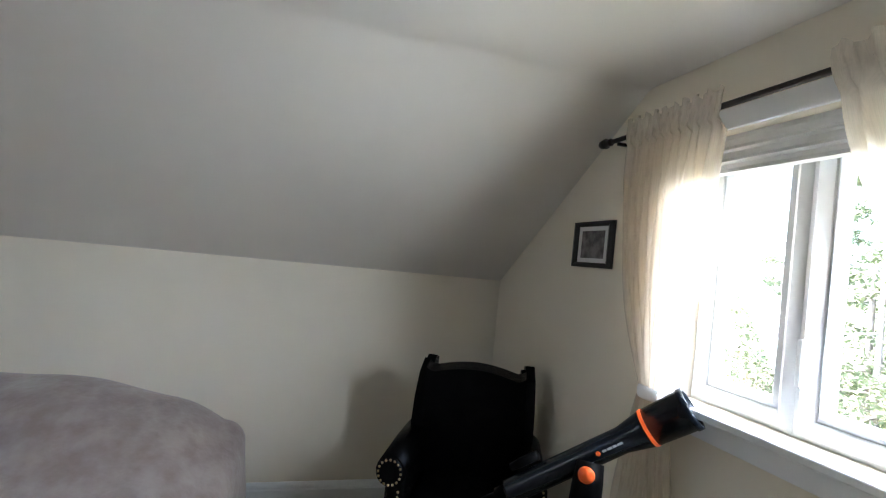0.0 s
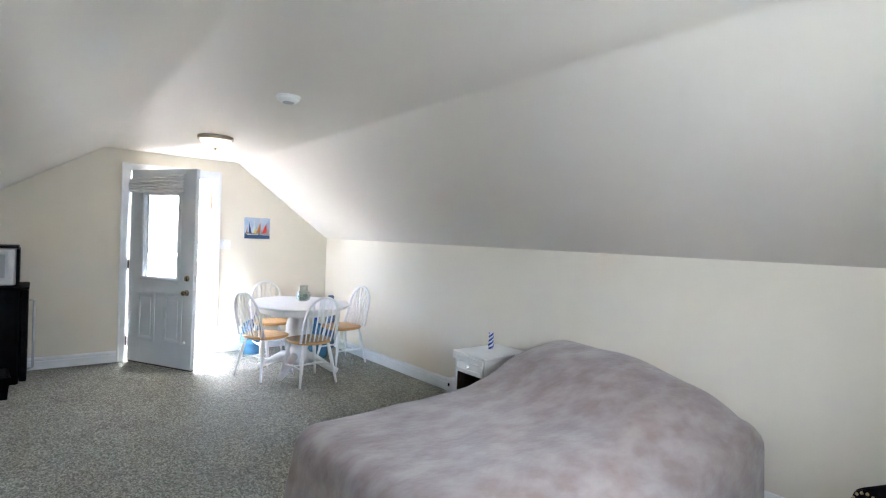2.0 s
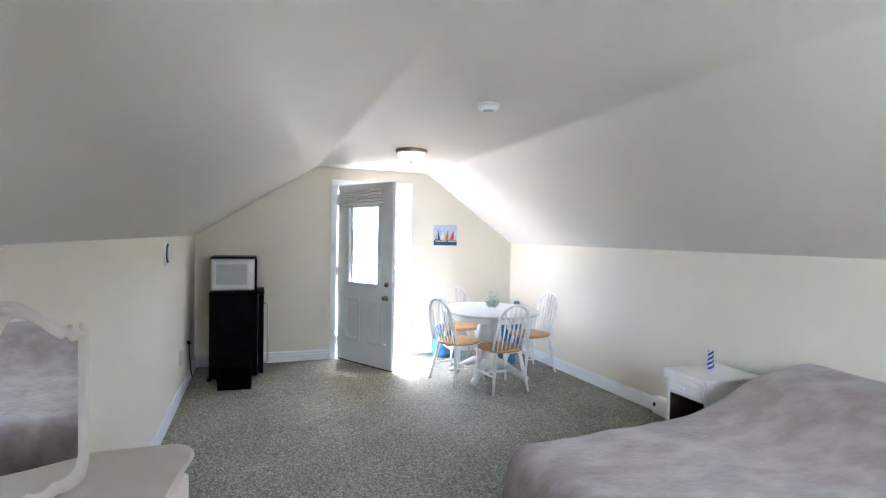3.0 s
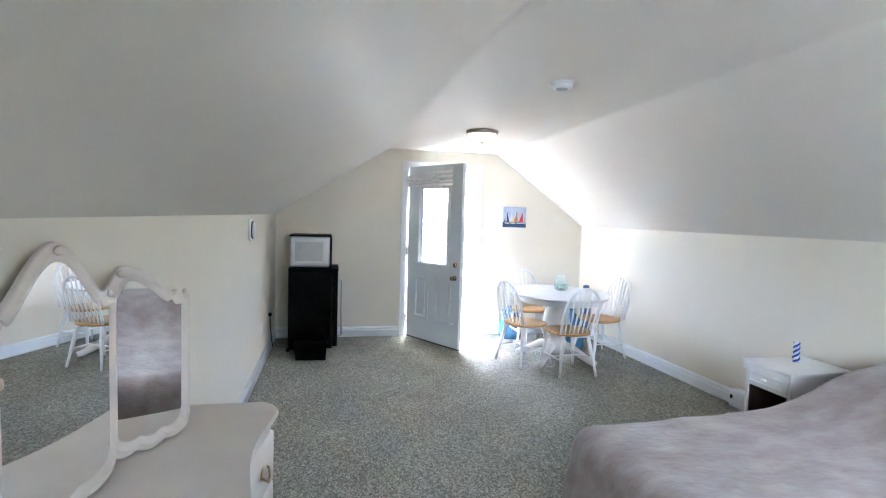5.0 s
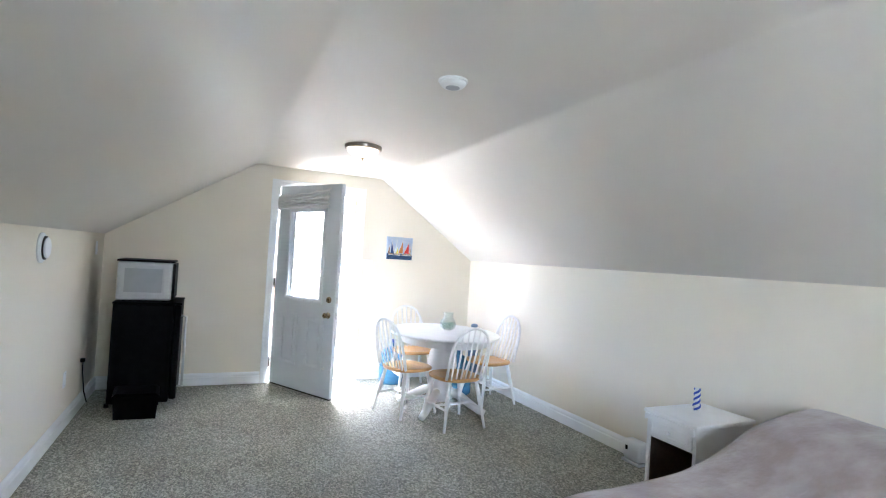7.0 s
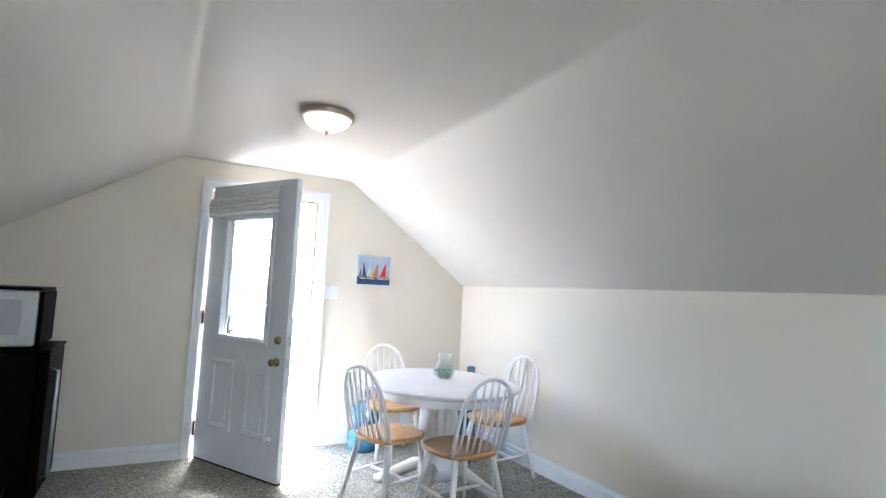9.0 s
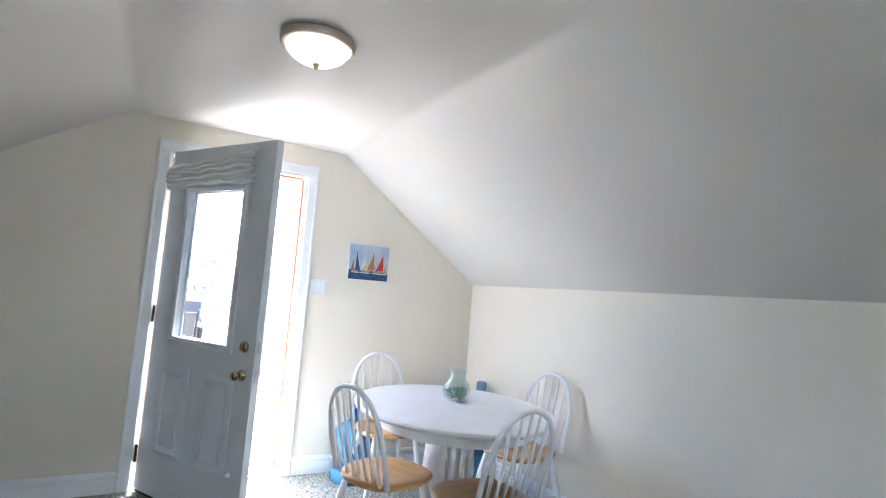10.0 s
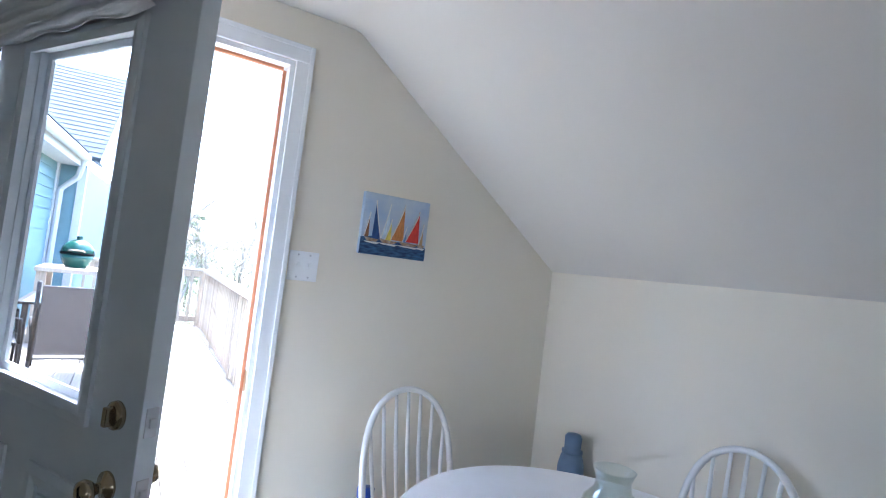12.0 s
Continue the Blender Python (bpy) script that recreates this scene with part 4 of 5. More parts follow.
# ---- wing chair ----
def wing_chair():
    # local: faces +y, x across
    c = thing("wing_chair", pose(1.35, 1.56, 0, 0, 0, 66) @ Matrix.Diagonal((0.93, 0.95, 1.0, 1.0)), "black leather wing chair with rolled arms and brass nailheads", "armchair")
    part("seat_cushion", B((-0.24, -0.20, 0.30), (0.24, 0.34, 0.45), bevel=0.05), LEATHER, c, "", True)
    part("seat_frame", B((-0.30, -0.28, 0.16), (0.30, 0.34, 0.305), bevel=0.03), LEATHER, c, "", True)
    o = []
    for i in range(25):
        u = i / 24
        x = 0.26 * (1 - 2 * u)
        o.append((x, 0.955 + 0.045 * math.cos(x / 0.26 * math.pi / 2) + 0.03 * max(0, abs(x) / 0.26 - 0.88) / 0.12))
    o += [(-0.27, 0.42), (-0.24, 0.28), (0.24, 0.28), (0.27, 0.42)]
    part("backrest", prism(bmesh.new(), o, 0.15, pose(0, -0.34, 0, -8, 0, 0), 0.03), LEATHER, c)
    for s in (-1, 1):
        wing = [(0.0, 0.56), (0.20, 0.56), (0.225, 0.66), (0.20, 0.80), (0.14, 0.92), (0.05, 0.985), (0.0, 0.97)]
        part("wing", prism(bmesh.new(), wing, 0.07, pose(s * 0.265 + 0.035, -0.30, 0, 0, 0, 90 - s * 6), 0.02), LEATHER, c)
        part("arm_panel", B((s * 0.295 - 0.05, -0.26, 0.17), (s * 0.295 + 0.05, 0.30, 0.56), bevel=0.03), LEATHER, c, "", True)
        part("arm_roll", T([(s * 0.305, -0.24, 0.585), (s * 0.31, 0.0, 0.59), (s * 0.315, 0.33, 0.58)], 0.068, 18), LEATHER, c, "", True)
        scroll = part("arm_scroll", L([(0.0, 0.0), (0.066, 0.0), (0.060, 0.014), (0.03, 0.02), (0.0, 0.016)], 22, pose(s * 0.315, 0.33, 0.58, -90, 0, 0)), LEATHER, c, "", True)
        bm = bmesh.new()
        for k in range(16):
            a = 2 * math.pi * k / 16
            lathe(bm, [(0.006, 0.0), (0.005, 0.004), (0.0, 0.006)], 8, pose(s * 0.315 + 0.052 * math.cos(a), 0.346, 0.58 + 0.052 * math.sin(a), -90, 0, 0))
        for k in range(14):
            lathe(bm, [(0.006, 0.0), (0.005, 0.004), (0.0, 0.006)], 8, pose(s * (0.27 + 0.004 * k * 0.2), 0.302 + 0.03, 0.50 - 0.022 * k, -90, 0, 0))
        part("nailheads", bm, BRASS, scroll, "row of brass nailheads", True)["kind"] = "stuff"
        for y in (-0.22, 0.27):
            part("leg", T([(s * 0.27, y, 0.165), (s * 0.29, y + 0.03, 0.09), (s * 0.285, y + 0.02, 0.03), (s * 0.29, y + 0.035, 0.0)], lambda u: 0.03 - 0.012 * u, 12), DARKM, c, "dark turned foot", True)


wing_chair()


# ---- telescope ----
def telescope():
    t = thing("telescope", Matrix(), "dark navy telescope with an orange ring on a single-arm mount", "telescope")
    a, b = Vector((0.72, 1.625, 0.70)), Vector((0.36, 1.215, 1.11))
    ax = (b - a).normalized()
    length = (b - a).length
    m = Matrix.Translation(a) @ ax.to_track_quat("Z", "Y").to_matrix().to_4x4()
    part("tube", L([(0.0, 0.0), (0.040, 0.0), (0.042, 0.01), (0.042, length - 0.24), (0.057, length - 0.16), (0.0585, length - 0.152), (0.0, length - 0.152)], 40, m), TUBE, t, "", True)
    part("dew_shield", L([(0.0, length - 0.140), (0.059, length - 0.140), (0.064, length - 0.02), (0.067, length - 0.018), (0.067, length), (0.058, length), (0.055, length - 0.08), (0.0, length - 0.08)], 40, m), TUBE, t, "", True)
    part("accent_ring", L([(0.0, length - 0.1518), (0.0605, length - 0.1518), (0.0605, length - 0.1402), (0.0, length - 0.1402)], 40, m), ORANGE, t, "orange ring")
    part("focuser", L([(0.0, -0.12), (0.020, -0.12), (0.020, -0.05), (0.030, -0.045), (0.030, -0.0005), (0.0, -0.0005)], 24, m), BLACKP, t, "", True)
    facing = ax.cross(Vector((0, 0, 1))).normalized()
    print_m = Matrix((ax, facing.cross(ax), facing)).transposed().to_4x4()
    print_m.translation = a + ax * (length * 0.53) + facing * 0.0425
    part("emblem", L([(0.0, 0.0), (0.008, 0.0), (0.007, 0.0015), (0.0, 0.0018)], 16, print_m), ORANGE, t, "small orange emblem")
    for k, (x0, x1) in enumerate(((0.016, 0.030), (0.033, 0.050), (0.053, 0.066), (0.069, 0.088))):
        part("lettering", B((x0, -0.0035, 0.0), (x1, 0.0035, 0.001), print_m), PANELG, t, "pale printed lettering")
    part("finder", L([(0.0, 0.05), (0.014, 0.05), (0.016, 0.09), (0.016, 0.16), (0.0, 0.16)], 18, m @ pose(0.0, 0.068, 0)), BLACKP, t, "", True)
    mid = a + ax * (length * 0.50)
    side = ax.cross(Vector((0, 0, 1))).normalized()
    side = -side
    p0 = mid - side * 0.075 + Vector((0, 0, -0.03))
    bm = bmesh.new()
    arm = [p0 + Vector((0, 0, 0.02)), p0 + Vector((0, 0, -0.03)) - side * 0.02, p0 + Vector((0.01, 0, -0.16)) - side * 0.03, p0 + Vector((0.02, 0, -0.30)) + side * 0.03]
    part("fork_arm", tube(bm, arm, lambda u: 0.042 + 0.015 * u, 16), BLACKP, t, "", True)
    part("pivot_cap", L([(0.0, 0.0), (0.026, 0.0), (0.024, 0.010), (0.0, 0.012)], 24, Matrix.Translation(p0 - side * 0.058) @ (-side).to_track_quat("Z", "Y").to_matrix().to_4x4()), ORANGE, t, "orange round pivot cap", True)
    base = Vector((p0.x + 0.04, p0.y, 0)) + side * 0.05
    part("azimuth_base", L([(0.0, 0.36), (0.07, 0.36), (0.085, 0.38), (0.085, 0.44), (0.06, 0.47), (0.0, 0.47)], 28, Matrix.Translation((base.x, base.y, 0))), BLACKP, t, "", True)
    part("column", L([(0.03, 0.20), (0.03, 0.3599)], 18, Matrix.Translation((base.x, base.y, 0))), STEEL, t, "", True)
    for k in range(3):
        an = radians(20 + 120 * k)
        top_p = base + Vector((0.035 * math.cos(an), 0.035 * math.sin(an), 0.355))
        foot = base + Vector((0.33 * math.cos(an), 0.33 * math.sin(an), 0.014))
        leg = part("leg", T([top_p, foot], 0.014, 12), STEEL, t, "steel tripod leg", True)
        part("rubber_foot", L([(0.0, 0.0), (0.02, 0.0), (0.016, 0.03), (0.0, 0.03)], 12, Matrix.Translation((foot.x, foot.y, 0))), BLACKP, leg)


telescope()


# ---- fridge corner ----
fr = thing("mini_fridge", pose(0.065, 0.26, 0), "black mini fridge with a steel bar handle standing on the carpet", "fridge")
part("cabinet", B((-1.66, 6.98, 0.03), (-1.212, 7.50, 0.855), bevel=0.008), BLACKP, fr)
fd = part("door", B((-1.208, 6.985, 0.05), (-1.155, 7.495, 0.85), bevel=0.012), BLACKP, fr, "glossy black door")
part("handle", T([(-1.155, 7.03, 0.76), (-1.115, 7.03, 0.75), (-1.115, 7.03, 0.16), (-1.155, 7.03, 0.15)], 0.010, 10), STEEL, fd, "brushed steel bar handle", True)
part("worktop", B((-1.665, 6.975, 0.8555), (-1.15, 7.505, 0.872), bevel=0.005), BLACKP, fr)
for x in (-1.66, -1.30):
    for y in (7.02, 7.46):
        part("foot", L([(0.02, 0.0), (0.016, 0.0299)], 12, pose(x, y, 0)), BLACKP, fr)
mw = thing("microwave", pose(0.065, 0.28, 0), "silver microwave oven with a black door, standing on the mini fridge", "microwave")
part("casing", B((-1.655, 7.02, 0.882), (-1.245, 7.44, 1.205), bevel=0.018), SILVER, mw)
part("side_panel", frame_of(bmesh.new(), [(-1.635, 0.915), (-1.285, 0.915), (-1.285, 1.185), (-1.635, 1.185)], [(-1.605, 0.945), (-1.315, 0.945), (-1.315, 1.155), (-1.605, 1.155)], -0.004, pose(0, 7.0198, 0)), SILVER, mw)
part("inset", B((-1.60, 7.0165, 0.95), (-1.32, 7.0197, 1.15)), PANELG, mw, "grey pressed side panel")
part("door", B((-1.2445, 7.03, 0.89), (-1.222, 7.43, 1.20), bevel=0.006), BLACKP, mw, "black glass door")
part("top_edge", B((-1.66, 7.015, 1.2055), (-1.23, 7.445, 1.222), bevel=0.006), BLACKP, mw, "dark top edge")
for k in range(14):
    part("vent_slot", B((-1.306, 7.0168, 0.95 + k * 0.0145), (-1.288, 7.0196, 0.957 + k * 0.0145)), BLACKP, mw)
for x in (-1.60, -1.30):
    for y in (7.07, 7.39):
        part("foot", L([(0.014, 0.8722), (0.014, 0.8818)], 10, pose(x, y, 0)), BLACKP, mw)
cord = thing("power_cord", Matrix(), "black power cord and plug at the wall beside the fridge", "cord")
part("cable", T([(XW + 0.02, 7.24, 0.40), (XW + 0.02, 7.26, 0.30), (XW + 0.025, 7.34, 0.12), (XW + 0.03, 7.44, 0.012)], 0.005, 8), BLACKP, cord, "", True)
part("plug", B((XW + 0.003, 7.225, 0.385), (XW + 0.035, 7.255, 0.415), bevel=0.004), BLACKP, cord)
bx = thing("storage_bin", pose(-1.36, 7.05, 0), "low black plastic bin on the carpet before the fridge", "bin")
part("body", L([(0.0, 0.0), (0.19, 0.0), (0.205, 0.16), (0.19, 0.16), (0.18, 0.02), (0.0, 0.02)], 4, pose(0, 0, 0, 0, 0, 45), 1.0, 1.15), BLACKP, bx)
part("lid", L([(0.0, 0.161), (0.215, 0.161), (0.215, 0.18), (0.18, 0.196), (0.0, 0.198)], 4, pose(0, 0, 0, 0, 0, 45), 1.0, 1.15), BLACKP, bx)


# ---- dining table and chairs ----
TC = (1.13, 6.66)


def table():
    t = thing("dining_table", pose(*TC, 0) @ Matrix.Diagonal((1.0, 1.0, 0.955, 1.0)), "white painted oval pedestal dining table", "table")
    part("tabletop", L([(0.0, 0.724), (0.97, 0.724), (0.995, 0.732), (1.0, 0.742), (0.985, 0.75), (0.0, 0.75)], 72, None, 0.50, 0.58), FURN, t, "", True).modifiers.new("s", "EDGE_SPLIT").split_angle = radians(35)
    part("apron", L([(0.80, 0.655), (0.80, 0.7238), (0.76, 0.7238), (0.76, 0.655)], 56, None, 0.50, 0.58), FURN, t)
    part("pedestal", L([(0.0, 0.10), (0.105, 0.10), (0.125, 0.14), (0.12, 0.20), (0.095, 0.24), (0.115, 0.30), (0.135, 0.42), (0.125, 0.54), (0.10, 0.60), (0.135, 0.63), (0.135, 0.7235), (0.0, 0.7235)], 32), FURN, t, "turned column", True)
    for k in range(4):
        a = radians(45 + 90 * k)
        d = Vector((math.cos(a), math.sin(a), 0))
        part("foot", T([d * 0.06 + Vector((0, 0, 0.18)), d * 0.16 + Vector((0, 0, 0.17)), d * 0.28 + Vector((0, 0, 0.10)), d * 0.38 + Vector((0, 0, 0.045)), d * 0.43 + Vector((0, 0, 0.03))], lambda u: 0.048 - 0.02 * u, 12), FURN, t, "", True)


table()


def windsor_chair(m):
    """A hoop-back chair facing local +y."""
    c = thing("dining_chair", m, "white hoop-back dining chair with a honey oak seat", "chair", "chairs round the table")
    seat = bmesh.new()
    n = 40
    out = []
    for k in range(n):
        a = 2 * math.pi * k / n
        rx = 0.205 + 0.015 * math.sin(a)
        x, y = rx * abs(math.cos(a)) ** 0.75 * math.copysign(1, math.cos(a)), 0.205 * abs(math.sin(a)) ** 0.8 * math.copysign(1, math.sin(a))
        out.append((x, y))
    rings = []
    for s, z in ((0.86, 0.412), (0.97, 0.420), (1.0, 0.434), (0.985, 0.446), (0.93, 0.449), (0.7, 0.441), (0.35, 0.437)):
        rings.append([seat.verts.new((x * s, y * s, z)) for x, y in out])
    for a, b in zip(rings, rings[1:]):
        for k in range(n):
            seat.faces.new((a[k], a[(k + 1) % n], b[(k + 1) % n], b[k]))
    seat.faces.new(rings[0])
    seat.faces.new(rings[-1])
    part("seat", seat, OAK, c, "honey oak saddle seat", True)
    hoop = []
    for k in range(33):
        a = math.pi * k / 32
        x = 0.195 * math.cos(a) 
        z = 0.445 + 0.46 * math.sin(a) ** 0.62
        hoop.append((x * (0.93 + 0.12 * math.sin(a)), -0.165 - 0.11 * (z - 0.445) / 0.46, z))
    part("hoop", T(hoop, 0.0125, 10), FURN, c, "", True)
    for k in range(7):
        x0 = -0.135 + 0.045 * k
        x1 = x0 * 1.18
        zt = 0.445 + 0.46 * (max(0.0, 1 - (x1 / 0.205) ** 2)) ** 0.31
        part("spindle", T([(x0, -0.165, 0.440), (x0 * 1.08, -0.165 - 0.055 * (zt - 0.445) / 0.46 - 0.01, (0.445 + zt) / 2), (x1, -0.165 - 0.11 * (zt - 0.445) / 0.46, zt - 0.004)], lambda u: 0.0065 + 0.002 * math.sin(math.pi * u), 8), FURN, c, "", True)
    feet = {}
    for sx in (-1, 1):
        for sy in (-1, 1):
            top_p, foot = Vector((sx * 0.13, sy * 0.13, 0.42)), Vector((sx * 0.195, sy * 0.20, 0.0))
            feet[sx, sy] = (top_p, foot)
            part("leg", T([top_p + (foot - top_p) * u for u in (0, 0.25, 0.5, 0.75, 1)], lambda u: 0.014 + 0.006 * math.sin(math.pi * min(1, u * 1.3)) - 0.003 * u, 10), FURN, c, "", True)
    at = lambda sx, sy, u: feet[sx, sy][0].lerp(feet[sx, sy][1], u)
    mids = []
    for sx in (-1, 1):
        a, b = at(sx, -1, 0.58), at(sx, 1, 0.58)
        mids.append((a + b) / 2)
        part("stretcher", T([a, (a + b) / 2, b], lambda u: 0.008 + 0.004 * math.sin(math.pi * u), 8), FURN, c, "", True)
    part("stretcher", T([mids[0], (mids[0] + mids[1]) / 2, mids[1]], lambda u: 0.008 + 0.004 * math.sin(math.pi * u), 8), FURN, c, "", True)
    return c


CS = Matrix.Diagonal((1.0, 1.0, 0.93, 1.0))
chair = windsor_chair(pose(0.78, 6.66, 0, 0, 0, 20 - 90) @ CS)
copy_thing(chair, pose(1.065, 6.25, 0, 0, 0, 96 - 90))
copy_thing(chair, pose(1.70, 6.80, 0, 0, 0, 188 - 90))
copy_thing(chair, pose(1.12, 7.42, 0, 0, 0, 268 - 90))

pit = thing("glass_pitcher", pose(1.21, 6.76, 0.7165), "clear glass pitcher half full of green pebbles on the table", "pitcher")
part("glass", L([(0.0, 0.0), (0.045, 0.0), (0.068, 0.02), (0.078, 0.055), (0.068, 0.09), (0.045, 0.115), (0.042, 0.14), (0.052, 0.165), (0.049, 0.165), (0.039, 0.14), (0.042, 0.114), (0.065, 0.089), (0.075, 0.055), (0.065, 0.022), (0.043, 0.004), (0.0, 0.004)], 36), JARGLASS, pit, "", True)
bm = bmesh.new()
rnd = random.Random(4)
for k in range(70):
    a, r, z = rnd.uniform(0, 6.28), 0.056 * math.sqrt(rnd.random()), 0.012 + 0.052 * rnd.random()
    r *= 0.75 if z < 0.025 else 1
    lathe(bm, [(0.0, -0.008), (0.010, -0.004), (0.012, 0.0), (0.009, 0.005), (0.0, 0.008)], 8, pose(r * math.cos(a), r * math.sin(a), z, rnd.uniform(-50, 50), rnd.uniform(-50, 50), 0))
part("pebbles", bm, GREENST, pit, "green and white glass pebbles", True)


def jug(m):
    j = thing("water_jug", m, "large blue plastic water jug standing on the carpet", "water jug", "water jugs")
    part("bottle", L([(0.0, 0.0), (0.12, 0.0), (0.135, 0.02), (0.135, 0.08), (0.128, 0.09), (0.135, 0.10), (0.135, 0.17), (0.128, 0.18), (0.135, 0.19), (0.135, 0.29), (0.11, 0.35), (0.05, 0.385), (0.03, 0.40), (0.03, 0.44), (0.0, 0.44)], 36), BLUEGLASS, j, "", True)
    part("cap", L([(0.0, 0.4402), (0.033, 0.4402), (0.033, 0.47), (0.0, 0.474)], 24), BLUE, j, "", True)
    return j


j = jug(pose(1.0, 7.70, 0))
copy_thing(j, pose(1.55, 7.15, 0))
tb = thing("water_cooler", pose(1.93, 7.57, 0), "slate blue pump bottle standing in the corner", "bottle")
part("body", L([(0.0, 0.0), (0.055, 0.0), (0.058, 0.02), (0.058, 0.52), (0.05, 0.56), (0.042, 0.58), (0.0, 0.58)], 30), SLATE, tb, "", True)
part("cap", L([(0.0, 0.5802), (0.046, 0.5802), (0.046, 0.592), (0.036, 0.595), (0.038, 0.65), (0.03, 0.662), (0.0, 0.666)], 30), SLATE, tb, "", True)
# ---- outside ----
ground = structure("ground", B((-400, -400, -1.75), (400, 400, -1.55)), GRASS, "dry spring grass and brush")


def deck():
    d = tagged(placed(new("deck"), Matrix()), "weathered wooden deck outside the door", "deck", kind="structure")
    wid = 0.139
    me = None
    x = -2.9
    while x < 1.2:
        if me is None:
            ob = part("plank", B((0, 8.09, -0.045), (wid, 15.1, -0.012), bevel=0.004), DECKW, d)
            me = ob.data
        else:
            ob = new("plank", me)
            ob.parent = d
        ob.location.x = x
        x += wid + 0.006
    part("rim_joist", B((-2.95, 15.1, -0.25), (1.30, 15.14, -0.02)), RAILW, d)
    part("rim_joist", B((1.31, 8.09, -0.25), (1.35, 15.0999, -0.02)), RAILW, d)
    for px in (-2.6, -0.2, 1.1):
        for py in (8.3, 11.6, 14.9):
            part("post", B((px - 0.07, py - 0.07, -1.56), (px + 0.07, py + 0.07, -0.046)), RAILW, d)


deck()


def railing(name, a, b):
    r = tagged(placed(new(name), Matrix()), "weathered wooden deck railing with square balusters", "railing", kind="")
    a, b = Vector((*a, 0)), Vector((*b, 0))
    d = (b - a)
    n = d.normalized()
    ang = math.degrees(math.atan2(d.y, d.x))
    ln = d.length
    m = pose(a.x, a.y, 0, 0, 0, ang)
    part("top_rail", B((0, -0.07, 0.86), (ln, 0.07, 0.90), m, 0.004), RAILW, r)
    part("rail", B((0, -0.02, 0.77), (ln, 0.02, 0.859), m), RAILW, r)
    part("rail", B((0, -0.02, 0.06), (ln, 0.02, 0.14), m), RAILW, r)
    k = 0.0
    while k <= ln + 0.01:
        part("post", B((min(k, ln - 0.09), -0.045, -0.0118), (min(k, ln - 0.09) + 0.09, 0.045, 0.8598), m, 0.004), RAILW, r)
        k += ln / max(1, round(ln / 1.9))
    me = None
    s = 0.16
    while s < ln - 0.1:
        if me is None:
            ob = part("baluster", B((0, -0.055, 0.045), (0.038, -0.021, 0.845)), RAILW, r)
            me = ob.data
        else:
            ob = new("baluster", me)
            ob.parent = r
        ob.matrix_basis = m @ pose(s, 0, 0)
        s += 0.128


railing("deck_railing", (-2.85, 15.0), (1.25, 15.0))
railing("deck_railing", (1.25, 14.88), (1.09, 8.12))


def sling_chair(m):
    c = thing("patio_chair", m, "taupe sling patio chair with a dark metal frame", "chair", "patio chairs")
    part("seat", B((-0.24, -0.22, 0.38), (0.24, 0.24, 0.395), bevel=0.006), SLING, c)
    part("backrest", B((-0.24, -0.010, 0.0), (0.24, 0.008, 0.50), pose(0, -0.235, 0.42, 14, 0, 0), 0.006), SLING, c)
    for s in (-1, 1):
        part("frame", T([(s * 0.26, 0.24, -0.0118), (s * 0.26, 0.25, 0.40), (s * 0.26, -0.21, 0.385), (s * 0.26, -0.36, 0.93)], 0.013, 10), DARKM, c, "", True)
        part("leg", T([(s * 0.26, -0.18, 0.385), (s * 0.26, -0.28, -0.0118)], 0.013, 10), DARKM, c, "", True)
        part("armrest", T([(s * 0.27, -0.27, 0.62), (s * 0.28, 0.05, 0.63), (s * 0.275, 0.24, 0.58), (s * 0.26, 0.25, 0.40)], 0.014, 10), DARKM, c, "", True)
    return c


pc = sling_chair(pose(-0.12, 10.6, 0, 0, 0, 6))
copy_thing(pc, pose(-0.77, 11.05, 0, 0, 0, -80))
copy_thing(pc, pose(0.15, 12.5, 0, 0, 0, 176))
pt = thing("patio_table", pose(-0.12, 11.6, 0), "glass-topped patio table with dark metal legs", "table")
part("tabletop", B((-0.44, -0.42, 0.66), (0.44, 0.42, 0.672), bevel=0.003), material("tinted_table_glass", (0.30, 0.42, 0.45), 0.05, second=(0.25, 0.36, 0.4), scale=2, mix=0.5, coat=0.5), pt, "tinted glass")
part("rim", frame_of(bmesh.new(), [(-0.46, -0.44), (0.46, -0.44), (0.46, 0.44), (-0.46, 0.44)], [(-0.425, -0.405), (0.425, -0.405), (0.425, 0.405), (-0.425, 0.405)], 0.022, pose(0, 0, 0.676, -90, 0, 0)), DARKM, pt)
for x in (-0.40, 0.40):
    for y in (-0.38, 0.38):
        part("leg", B((x - 0.02, y - 0.02, -0.0118), (x + 0.02, y + 0.02, 0.6595), bevel=0.004), DARKM, pt)

stand = thing("grill_table", pose(-0.30, 13.45, 0), "rough wooden table under the grill", "table")
part("tabletop", B((-0.42, -0.38, 0.79), (0.42, 0.38, 0.84), bevel=0.005), RAILW, stand)
for x in (-0.36, 0.36):
    for y in (-0.30, 0.30):
        part("leg", B((x - 0.045, y - 0.045, -0.0118), (x + 0.045, y + 0.045, 0.7895)), RAILW, stand)
gr = thing("ceramic_grill", pose(-0.38, 13.45, 0.8405) @ Matrix.Scale(0.64, 4), "dark green egg-shaped ceramic grill on the wooden table", "grill")
part("bowl", L([(0.0, 0.0), (0.16, 0.0), (0.20, 0.05), (0.255, 0.17), (0.265, 0.24), (0.0, 0.24)], 36), EGG, gr, "", True)
part("band", L([(0.27, 0.241), (0.275, 0.25), (0.275, 0.275), (0.27, 0.284)], 36), BLACKP, gr, "dark metal band", True)
